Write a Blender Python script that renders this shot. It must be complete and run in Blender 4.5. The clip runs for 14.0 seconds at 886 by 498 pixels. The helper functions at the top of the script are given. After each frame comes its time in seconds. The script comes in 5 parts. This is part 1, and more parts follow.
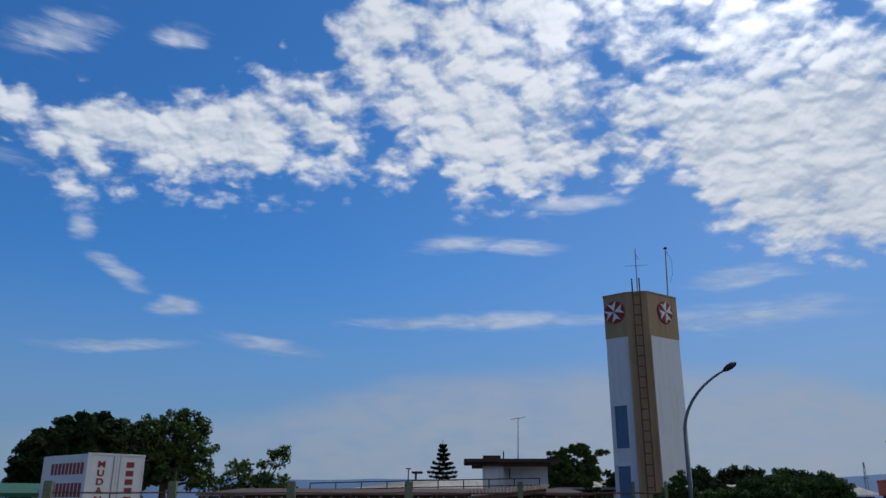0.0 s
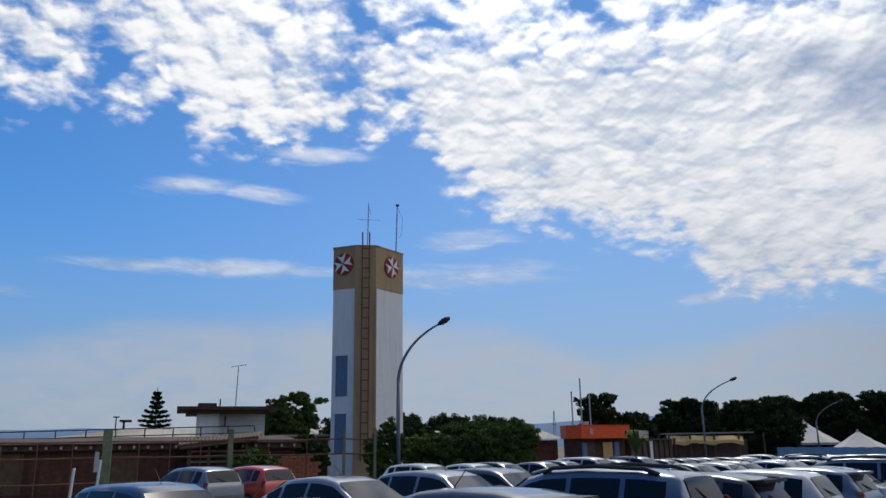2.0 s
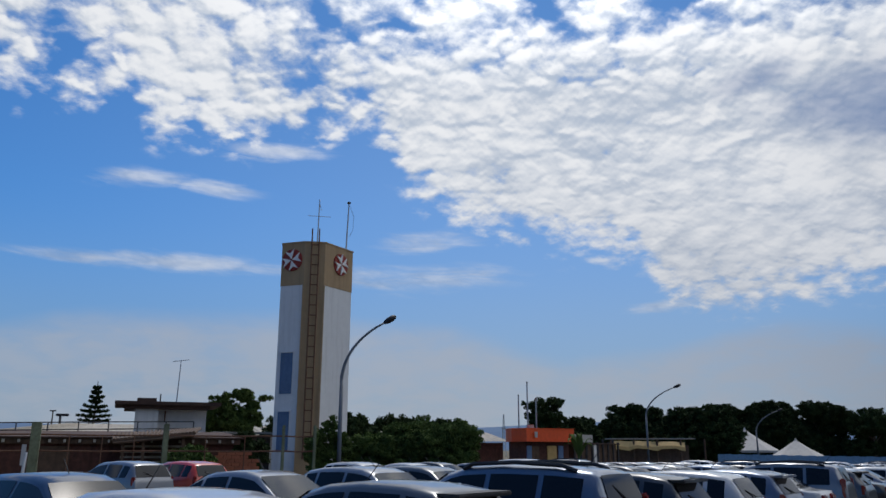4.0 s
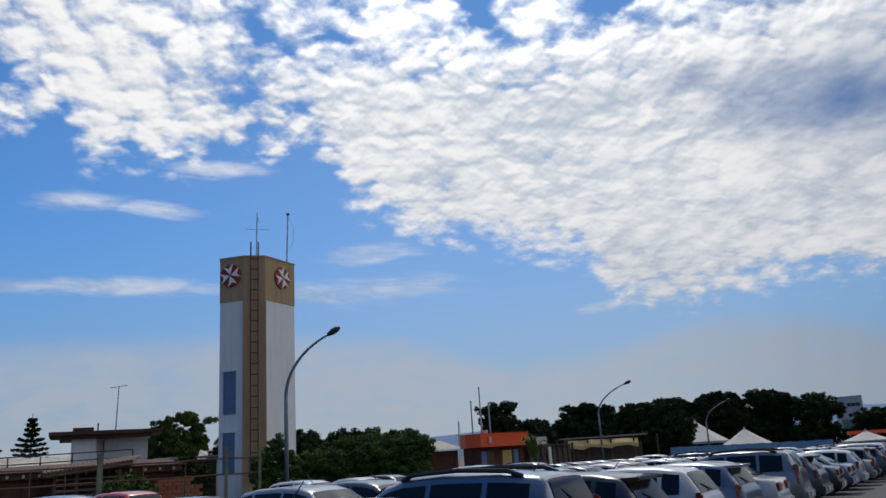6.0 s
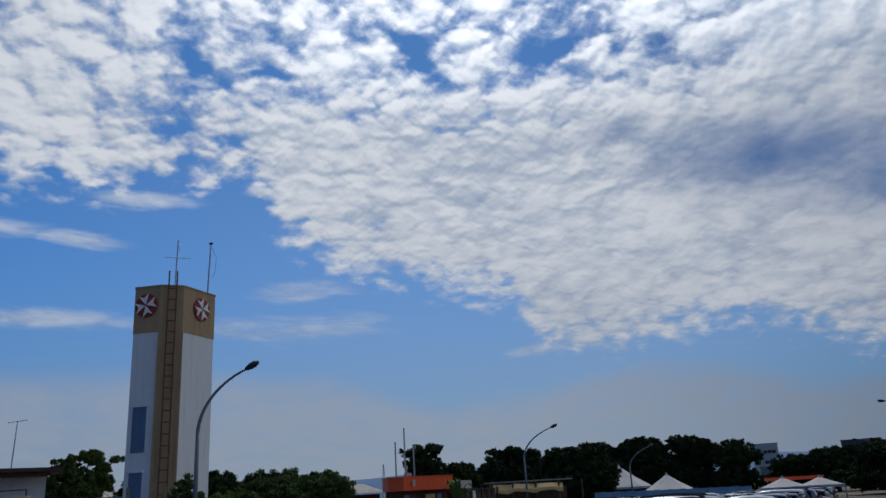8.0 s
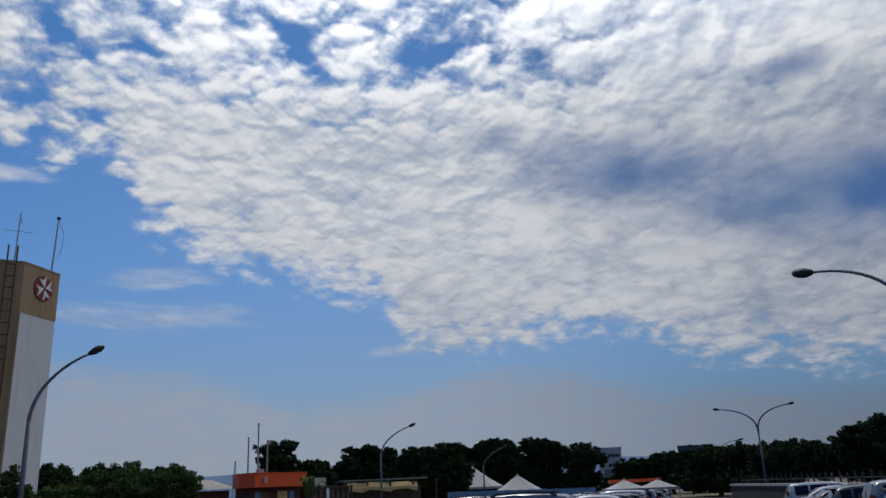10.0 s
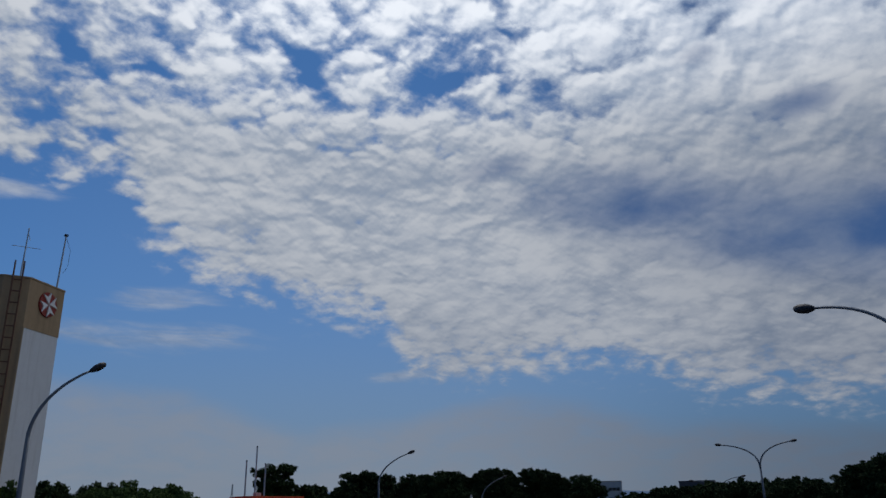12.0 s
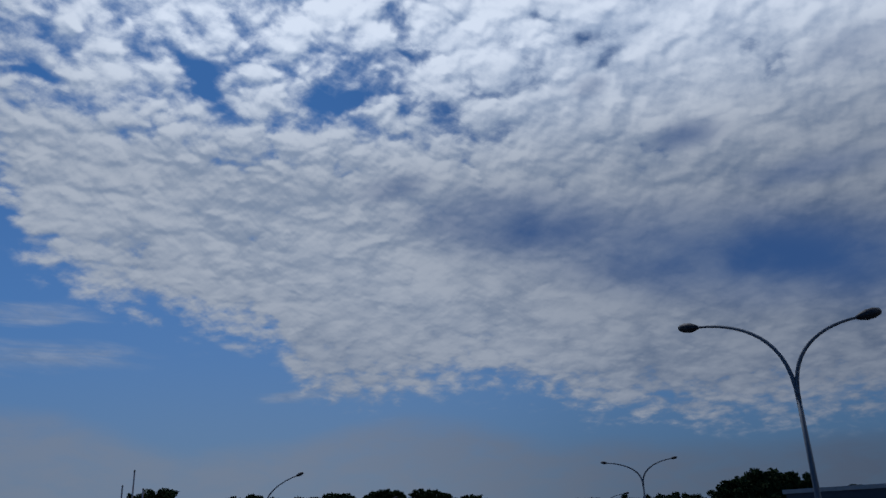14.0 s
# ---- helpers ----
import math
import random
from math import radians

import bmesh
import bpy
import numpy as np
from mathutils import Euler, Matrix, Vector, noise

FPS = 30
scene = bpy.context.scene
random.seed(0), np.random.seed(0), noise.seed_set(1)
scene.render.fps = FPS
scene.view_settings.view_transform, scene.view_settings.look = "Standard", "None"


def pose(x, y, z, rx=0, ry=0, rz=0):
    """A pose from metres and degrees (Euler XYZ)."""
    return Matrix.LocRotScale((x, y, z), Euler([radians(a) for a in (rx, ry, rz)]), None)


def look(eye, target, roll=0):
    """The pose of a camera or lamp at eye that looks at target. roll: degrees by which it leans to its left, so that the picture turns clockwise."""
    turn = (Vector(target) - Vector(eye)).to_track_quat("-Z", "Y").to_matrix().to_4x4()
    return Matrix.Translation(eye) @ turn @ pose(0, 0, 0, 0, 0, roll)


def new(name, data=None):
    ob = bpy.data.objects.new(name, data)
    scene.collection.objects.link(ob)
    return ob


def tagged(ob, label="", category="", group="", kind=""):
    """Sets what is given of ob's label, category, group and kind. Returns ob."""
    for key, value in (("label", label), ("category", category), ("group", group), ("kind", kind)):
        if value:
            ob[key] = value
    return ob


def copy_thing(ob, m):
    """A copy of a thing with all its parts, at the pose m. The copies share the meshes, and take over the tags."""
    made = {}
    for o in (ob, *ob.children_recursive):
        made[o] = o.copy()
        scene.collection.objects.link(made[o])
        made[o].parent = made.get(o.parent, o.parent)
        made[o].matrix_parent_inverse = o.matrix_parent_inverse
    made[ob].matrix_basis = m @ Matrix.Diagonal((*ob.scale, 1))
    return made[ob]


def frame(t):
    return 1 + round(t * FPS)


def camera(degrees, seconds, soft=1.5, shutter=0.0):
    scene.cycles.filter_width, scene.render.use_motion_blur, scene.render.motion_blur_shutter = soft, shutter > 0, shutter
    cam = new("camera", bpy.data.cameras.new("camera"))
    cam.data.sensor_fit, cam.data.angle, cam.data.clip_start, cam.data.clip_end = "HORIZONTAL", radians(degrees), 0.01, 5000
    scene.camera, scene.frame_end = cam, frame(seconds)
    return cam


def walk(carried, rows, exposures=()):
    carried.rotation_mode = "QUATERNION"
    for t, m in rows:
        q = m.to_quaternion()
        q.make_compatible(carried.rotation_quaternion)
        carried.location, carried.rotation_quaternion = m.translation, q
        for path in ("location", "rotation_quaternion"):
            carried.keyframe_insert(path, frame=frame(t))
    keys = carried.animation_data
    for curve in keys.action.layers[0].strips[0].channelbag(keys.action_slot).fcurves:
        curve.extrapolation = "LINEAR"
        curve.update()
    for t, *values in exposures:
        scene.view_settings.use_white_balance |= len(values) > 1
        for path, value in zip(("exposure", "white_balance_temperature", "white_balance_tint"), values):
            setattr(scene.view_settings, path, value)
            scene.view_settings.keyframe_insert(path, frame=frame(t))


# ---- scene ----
cam = camera(59.1, 14.0)
PATH = [
    (0, (0.130, -0.257, 2.001), (0.0930, 1.6449, 2.6176), 0.06),
    (0.5, (0.156, -0.069, 2.015), (0.4085, 1.8342, 2.5737), -0.75),
    (1, (0.319, -0.129, 1.976), (0.6473, 1.7658, 2.5266), -0.55),
    (1.5, (0.533, -0.006, 1.967), (0.9885, 1.8755, 2.4710), -0.39),
    (2, (0.624, -0.010, 1.946), (1.2412, 1.8274, 2.4388), -0.88),
    (2.5, (0.722, -0.033, 1.917), (1.4233, 1.7717, 2.4187), -0.21),
    (5, (1.343, 0.337, 1.806), (2.0765, 2.1306, 2.3015), 0.26),
    (5.5, (1.469, 0.650, 1.845), (2.2948, 2.4032, 2.3398), -2.29),
    (6, (1.689, 0.742, 1.827), (2.5324, 2.4804, 2.3436), -3.66),
    (6.5, (1.947, 0.864, 1.842), (2.7966, 2.5928, 2.3783), -3.48),
    (7, (2.047, 1.080, 1.838), (2.9472, 2.7717, 2.4085), -3.48),
    (9.5, (2.606, 2.121, 1.715), (3.7735, 3.6299, 2.3168), -2.68),
    (10, (2.598, 2.088, 1.711), (3.8584, 3.5253, 2.2988), -2.64),
    (10.5, (2.619, 2.040, 1.679), (3.9083, 3.4531, 2.2632), -2.39),
    (11, (2.536, 2.028, 1.652), (3.8263, 3.4353, 2.2490), -1.80),
    (11.5, (2.493, 1.978, 1.624), (3.7518, 3.3993, 2.2531), -1.20),
    (12, (2.536, 1.942, 1.639), (3.7747, 3.3696, 2.2927), -1.06),
    (12.5, (2.613, 1.900, 1.619), (3.8346, 3.3338, 2.2909), -0.99),
    (13, (2.681, 1.990, 1.608), (3.9696, 3.3642, 2.2814), -1.29),
    (13.5, (3.011, 2.226, 1.681), (4.4208, 3.4721, 2.3591), -2.03),
    (14, (2.959, 2.292, 1.652), (4.3758, 3.5212, 2.3453), -2.53),
]
walk(cam, [(t, look(eye, target, roll)) for t, eye, target, roll in PATH],
     [(0, -0.2, 6050, 10), (0.5, -0.33, 6050, 10), (1, 0.05, 6350, 10), (1.5, -0.03, 6400, 10), (2, 0.2, 6600, 10), (2.5, 0.02, 6450, 10), (5, 0.0, 6500, 10), (5.5, 0.12, 6700, 10), (6, 0.12, 6700, 10), (6.5, -0.38, 6050, 10),
      (7.2, -0.4, 6000, 10), (9.3, -0.3, 6400, 10), (10.2, -0.3, 6400, 10), (11.5, -0.6, 6200, 10), (12.5, -0.8, 6000, 10), (14, -0.97, 5600, 10)])

# ---- sky, sun, exposure ----
SUN_AZ, SUN_EL = 30.0, 60.0
sun = new("sun", bpy.data.lights.new("sun", "SUN"))
sun.data.energy, sun.data.angle, sun.data.color = 2.2, radians(1.5), (1.0, 0.95, 0.88)
_s = Vector((math.sin(radians(SUN_AZ)) * math.cos(radians(SUN_EL)), math.cos(radians(SUN_AZ)) * math.cos(radians(SUN_EL)), math.sin(radians(SUN_EL))))
sun.matrix_world = look(_s * 100, (0, 0, 0))
scene.view_settings.exposure = 0.0

world = bpy.data.worlds.new("sky")
scene.world = world
world.use_nodes = True
wn, wl = world.node_tree.nodes, world.node_tree.links
wn.clear()


def wm(op, a, b=None, c=None, clamp=False):
    n = wn.new("ShaderNodeMath")
    n.operation, n.use_clamp = op, clamp
    for i, v in enumerate((a, b, c)):
        if v is None:
            continue
        if isinstance(v, (int, float)):
            n.inputs[i].default_value = v
        else:
            wl.new(v, n.inputs[i])
    return n.outputs[0]


def wstep(v, lo, hi, a=0.0, b=1.0):
    n = wn.new("ShaderNodeMapRange")
    n.interpolation_type = "SMOOTHSTEP"
    wl.new(v, n.inputs[0])
    for i, x in zip((1, 2, 3, 4), (lo, hi, a, b)):
        n.inputs[i].default_value = x
    return n.outputs[0]


def wnoise(vec, scale, detail, rough, dist=0.0):
    n = wn.new("ShaderNodeTexNoise")
    n.inputs["Scale"].default_value, n.inputs["Detail"].default_value = scale, detail
    n.inputs["Roughness"].default_value, n.inputs["Distortion"].default_value = rough, dist
    wl.new(vec, n.inputs["Vector"])
    return n


def wmix(fac, a, b, kind="MIX"):
    n = wn.new("ShaderNodeMix")
    n.data_type, n.blend_type = "RGBA", kind
    for s, v in ((n.inputs[0], fac), (n.inputs[6], a), (n.inputs[7], b)):
        if isinstance(v, tuple):
            s.default_value = (*v, 1)
        elif isinstance(v, (int, float)):
            s.default_value = v
        else:
            wl.new(v, s)
    return n.outputs[2]


coord = wn.new("ShaderNodeTexCoord")
sep = wn.new("ShaderNodeSeparateXYZ")
wl.new(coord.outputs["Generated"], sep.inputs[0])
AZ = wm("MULTIPLY", wm("ARCTAN2", sep.outputs[0], sep.outputs[1]), 57.29578)
EL = wm("MULTIPLY", wm("ARCSINE", sep.outputs[2]), 57.29578)


def joined(x, y, z=None):
    n = wn.new("ShaderNodeCombineXYZ")
    for i, v in enumerate((x, y, z)):
        if v is not None:
            wl.new(v, n.inputs[i])
    return n


# the cloud deck seen in perspective: a flat layer overhead
_h = wm("ADD", wm("MAXIMUM", sep.outputs[2], 0.0), 0.32)
DX, DY = wm("DIVIDE", sep.outputs[0], _h), wm("DIVIDE", sep.outputs[1], _h)
deck = joined(DX, DY)
# the same deck a little nearer to the sun, for the lit side of each puff
SUN_X, SUN_Y = 0.47 * math.sin(radians(SUN_AZ)), 0.47 * math.cos(radians(SUN_AZ))
_sx, _sy = wm("SUBTRACT", SUN_X, DX), wm("SUBTRACT", SUN_Y, DY)
_step = wm("DIVIDE", 0.010, wm("SQRT", wm("MULTIPLY_ADD", _sx, _sx, wm("MULTIPLY", _sy, _sy))))
sunward = joined(wm("MULTIPLY_ADD", _sx, _step, DX), wm("MULTIPLY_ADD", _sy, _step, DY))


def puffs(vec, scale):
    """Rounded cells of a mackerel sky, bulging towards their middles."""
    n = wn.new("ShaderNodeTexVoronoi")
    n.feature = "SMOOTH_F1"
    n.inputs["Scale"].default_value, n.inputs["Smoothness"].default_value = scale, 0.55
    n.inputs["Detail"].default_value, n.inputs["Roughness"].default_value = 1.5, 0.45
    wl.new(vec, n.inputs["Vector"])
    return wm("SUBTRACT", 0.55, n.outputs["Distance"])


def swirled(vec):
    n = wnoise(vec, 9.0, 4.0, 0.6)
    o = wn.new("ShaderNodeVectorMath")
    o.operation = "MULTIPLY_ADD"
    wl.new(n.outputs["Color"], o.inputs[0])
    o.inputs[1].default_value = (0.09, 0.09, 0.0)
    wl.new(vec, o.inputs[2])
    return o.outputs[0]


warp = wnoise(deck.outputs[0], 2.2, 5.0, 0.6)
fine = wnoise(deck.outputs[0], 6.5, 9.0, 0.58, 0.25)
puff = wnoise(deck.outputs[0], 26.0, 7.0, 0.6, 0.2)
soft = wnoise(deck.outputs[0], 1.6, 4.0, 0.5)
here, there = swirled(deck.outputs[0]), swirled(sunward.outputs[0])
cell, cell_sun = puffs(here, 18.0), puffs(there, 18.0)
puff_sun = wnoise(sunward.outputs[0], 26.0, 7.0, 0.6, 0.2)
wsep = wn.new("ShaderNodeSeparateColor")
wl.new(warp.outputs["Color"], wsep.inputs[0])


def shifted(v, k, channel):
    return wm("MULTIPLY_ADD", wm("SUBTRACT", wsep.outputs[channel], 0.5), k, v)


AZW, ELW = shifted(AZ, 5.0, 0), shifted(EL, 2.6, 1)
calm = joined(shifted(AZ, 5.0, 0), shifted(EL, 1.4, 1))


def blob(az, el, rx, ry, turn=0.0, amount=1.0, inner=0.25):
    m = wn.new("ShaderNodeMapping")
    m.vector_type = "TEXTURE"
    m.inputs["Location"].default_value = (az, el, 0)
    m.inputs["Rotation"].default_value = (0, 0, radians(turn))
    m.inputs["Scale"].default_value = (rx, ry, 1)
    wl.new(calm.outputs[0], m.inputs["Vector"])
    n = wn.new("ShaderNodeVectorMath")
    n.operation = "LENGTH"
    wl.new(m.outputs[0], n.inputs[0])
    return wstep(n.outputs["Value"], inner, 1.0, amount, 0.0)


def union(blobs, inner=0.25):
    out = None
    for b in blobs:
        v = blob(*b, inner=inner)
        out = v if out is None else wm("MAXIMUM", out, v)
    return out


def edge(az, stops):
    """An elevation that follows the azimuth, through (azimuth, elevation) stops."""
    n = wn.new("ShaderNodeValToRGB")
    ramp = n.color_ramp
    for i, (a, e) in enumerate(stops):
        p = (a + 60) / 180
        s = ramp.elements[i] if i < 2 else ramp.elements.new(p)
        s.position, s.color = p, (e / 90, e / 90, e / 90, 1)
    wl.new(wm("DIVIDE", wm("ADD", az, 60.0), 180.0), n.inputs[0])
    return wm("MULTIPLY", n.outputs[0], 90.0)


UNDER = [(-34, 24), (110, 6), (-29, 20.6), (-18, 21.6), (-12.5, 22.9), (-2.7, 23.6), (0.5, 21.8), (8.4, 21.9), (12.5, 23.0), (15.0, 24.0), (17.0, 22.0), (19.6, 18.9),
         (27, 15.6), (36.2, 13.9), (37.6, 11.0), (41, 10.0), (46, 10.2), (50, 10.9), (54, 10.0), (58, 8.6), (70, 7.2), (84, 6.4)]
OVER = [(-36, 26.4), (4, 60), (-30, 27.8), (-22.6, 29.2), (-16, 32), (-11, 36), (-4, 44)]
HAZE_TOP = [(-40, 4), (110, 4), (-14, 6.5), (-4, 8.8), (10, 9.8), (23, 8.8), (26, 7.8), (31, 6.4), (37, 7.1), (46, 8.7), (51, 8.0), (55, 6.6), (70, 5.5)]
WISPS = [(-27.0, 17.8, 2.2, 1.4, -50, 0.8), (-24.2, 15.0, 4.2, 1.1, -32, 0.95), (-20.1, 13.0, 2.6, 1.2, 0, 1.0), (-24, 10.2, 9, 0.8, 5, 0.9), (-14, 10.7, 7, 1.0, -7, 0.9),
         (-0.5, 18.2, 6.5, 1.2, 3, 0.95), (5.4, 17.9, 6, 1.1, -3, 0.95), (9.2, 21.1, 6.5, 1.2, 4, 1.0), (3, 12.5, 17, 1.1, 1, 1.0), (20, 12.3, 12, 1.8, 1, 0.9),
         (38, 10.1, 6, 0.7, 3, 0.9), (-30.5, 30.0, 6.5, 2.4, 18, 0.9), (-22.3, 31.3, 3.4, 1.4, 0, 1.0), (21, 15.0, 8, 1.4, 4, 0.75), (-33, 21.5, 5, 1.0, 0, 0.6)]
under = wm("DIVIDE", wm("SUBTRACT", ELW, edge(AZW, UNDER)), 2.6)
over = wm("DIVIDE", wm("SUBTRACT", edge(AZW, OVER), ELW), 3.0)
sheet = wm("MINIMUM", wm("MINIMUM", under, over), 1.7)
# the sheet breaks into small puffs higher up, and closes again away from the sun
broken = wm("MULTIPLY", wm("MULTIPLY", wstep(EL, 23.5, 30.0), wstep(AZ, 66.0, 40.0)), wstep(soft.outputs["Fac"], 0.35, 0.65, 1.1, 0.7))
grain = wm("ADD", wm("MULTIPLY", wm("SUBTRACT", fine.outputs["Fac"], 0.5), 1.55), wm("MULTIPLY", wm("SUBTRACT", puff.outputs["Fac"], 0.5), 1.1))
grain = wm("ADD", grain, wm("MULTIPLY", cell, wstep(EL, 13.0, 26.0, 0.5, 1.1)))
body = wm("ADD", wm("MULTIPLY_ADD", sheet, 0.55, 0.29), wm("MULTIPLY_ADD", broken, -0.62, grain))
thick = wm("MULTIPLY", wstep(body, -0.12, 0.62), wstep(sheet, -1.1, 0.0))
veil = union(WISPS, 0.0)
drawn = wnoise(joined(wm("MULTIPLY", AZ, 0.16), wm("MULTIPLY_ADD", AZ, 0.06, EL)).outputs[0], 1.1, 7.0, 0.6, 0.4)
wisp = wm("MULTIPLY", wstep(wm("ADD", veil, wm("MULTIPLY", wm("SUBTRACT", drawn.outputs["Fac"], 0.5), 1.9)), 0.12, 1.2, 0.0, 0.66), wstep(veil, 0.0, 0.45))
cover = wm("MAXIMUM", thick, wisp)
# colours: clear blue from the sky model, whitened towards the ground by haze
sky = wn.new("ShaderNodeTexSky")
sky.sky_type, sky.sun_disc = "NISHITA", False
sky.sun_elevation, sky.sun_rotation = radians(SUN_EL), radians(SUN_AZ)
sky.air_density, sky.dust_density, sky.ozone_density = 1.0, 0.4, 3.0
east = wstep(AZ, 30.0, 88.0)
clear = wmix(1.0, sky.outputs[0], (0.30, 0.66, 1.0), "MULTIPLY")
clear = wmix(wm("MULTIPLY", wstep(AZ, -20.0, 35.0, 0.0, 0.25), wstep(EL, 34.0, 16.0, 0.3, 1.0)), clear, (4.2, 5.2, 6.6))
murk = wm("MULTIPLY", wstep(AZ, 38.0, 62.0, 0.0, 0.8), wstep(EL, 10.0, 16.0))
clear = wmix(murk, clear, (0.85, 1.65, 3.6))
low = wstep(EL, 0.0, 18.0, 1.0, 0.0)
glare = wm("MULTIPLY", wstep(AZ, -5.0, 28.0), wstep(AZ, 62.0, 40.0))
clear = wmix(wm("MULTIPLY", low, 0.8), clear, wmix(glare, wmix(east, (2.1, 2.8, 4.0), (0.95, 1.35, 2.1)), (2.8, 3.4, 4.4)))
haze = wstep(wm("SUBTRACT", edge(AZW, HAZE_TOP), shifted(EL, 2.0, 1)), -0.5, 1.8)
haze = wm("MULTIPLY", haze, wm("MULTIPLY", wstep(AZ, -32.0, 2.0, 0.2, 0.72), wstep(fine.outputs["Fac"], 0.25, 0.65, 0.55, 1.0)))
clear = wmix(haze, clear, wmix(east, (3.8, 4.1, 4.7), (1.3, 1.45, 1.9)))
# each puff is bright on its side towards the sun and grey beneath
relief = wm("ADD", wm("MULTIPLY", wm("SUBTRACT", cell, cell_sun), 1.3), wm("MULTIPLY", wm("SUBTRACT", puff.outputs["Fac"], puff_sun.outputs["Fac"]), 0.7))
relief = wm("MULTIPLY", relief, wm("MULTIPLY", wstep(EL, 12.0, 30.0, 0.2, 0.8), wstep(AZ, 72.0, 40.0, 0.55, 1.0)))
bright = wm("ADD", wm("ADD", wm("MULTIPLY", fine.outputs["Fac"], 0.7), wm("MULTIPLY", soft.outputs["Fac"], 0.6)), wm("ADD", wm("MULTIPLY", puff.outputs["Fac"], 0.3), wm("MULTIPLY_ADD", cell, 0.35, relief)))
lit = wstep(bright, 0.30, 1.05)
shade = wm("MAXIMUM", wm("MULTIPLY", east, wstep(EL, 30.0, 17.0, 0.1, 1.0)), wstep(EL, 24.0, 7.0, 0.0, 0.5))
white = wmix(lit, (4.4, 5.1, 6.2), (8.2, 8.35, 8.6))
white = wmix(wm("MULTIPLY", wstep(EL, 24.0, 36.0), wstep(AZ, -5.0, 30.0)), white, wmix(lit, (6.4, 7.5, 9.3), (14.5, 14.7, 15.0)))
grey = wmix(lit, (1.5, 2.0, 3.0), (3.9, 4.2, 4.8))
cloud = wmix(shade, white, grey)
air = wmix(cover, clear, cloud)
# thick shaded bellies of the cloud sheet
BELLIES = [(72, 17.4, 27, 5.0, -10, 1.0), (56, 21.4, 13, 4.0, -8, 0.85), (68.5, 26.4, 4.0, 1.5, 0, 0.8), (45.5, 25, 4.5, 1.5, 12, 0.5), (77, 22.5, 7, 1.5, 0, 0.5), (61.7, 31.1, 2.4, 1.2, 0, 0.4), (81, 29.5, 6, 2, 0, 0.35)]
belly = wm("MULTIPLY", union(BELLIES, 0.1), wstep(wm("ADD", soft.outputs["Fac"], wm("MULTIPLY", fine.outputs["Fac"], 0.6)), 1.0, 0.66, 0.7, 1.0))
air = wmix(belly, air, wmix(wstep(wm("MULTIPLY_ADD", fine.outputs["Fac"], 0.5, soft.outputs["Fac"]), 0.6, 0.95), (0.75, 1.6, 3.7), (1.5, 2.35, 4.2)))
bg = wn.new("ShaderNodeBackground")
bg.inputs["Strength"].default_value = 0.1
wl.new(air, bg.inputs[0])
wo = wn.new("ShaderNodeOutputWorld")
wl.new(bg.outputs[0], wo.inputs[0])


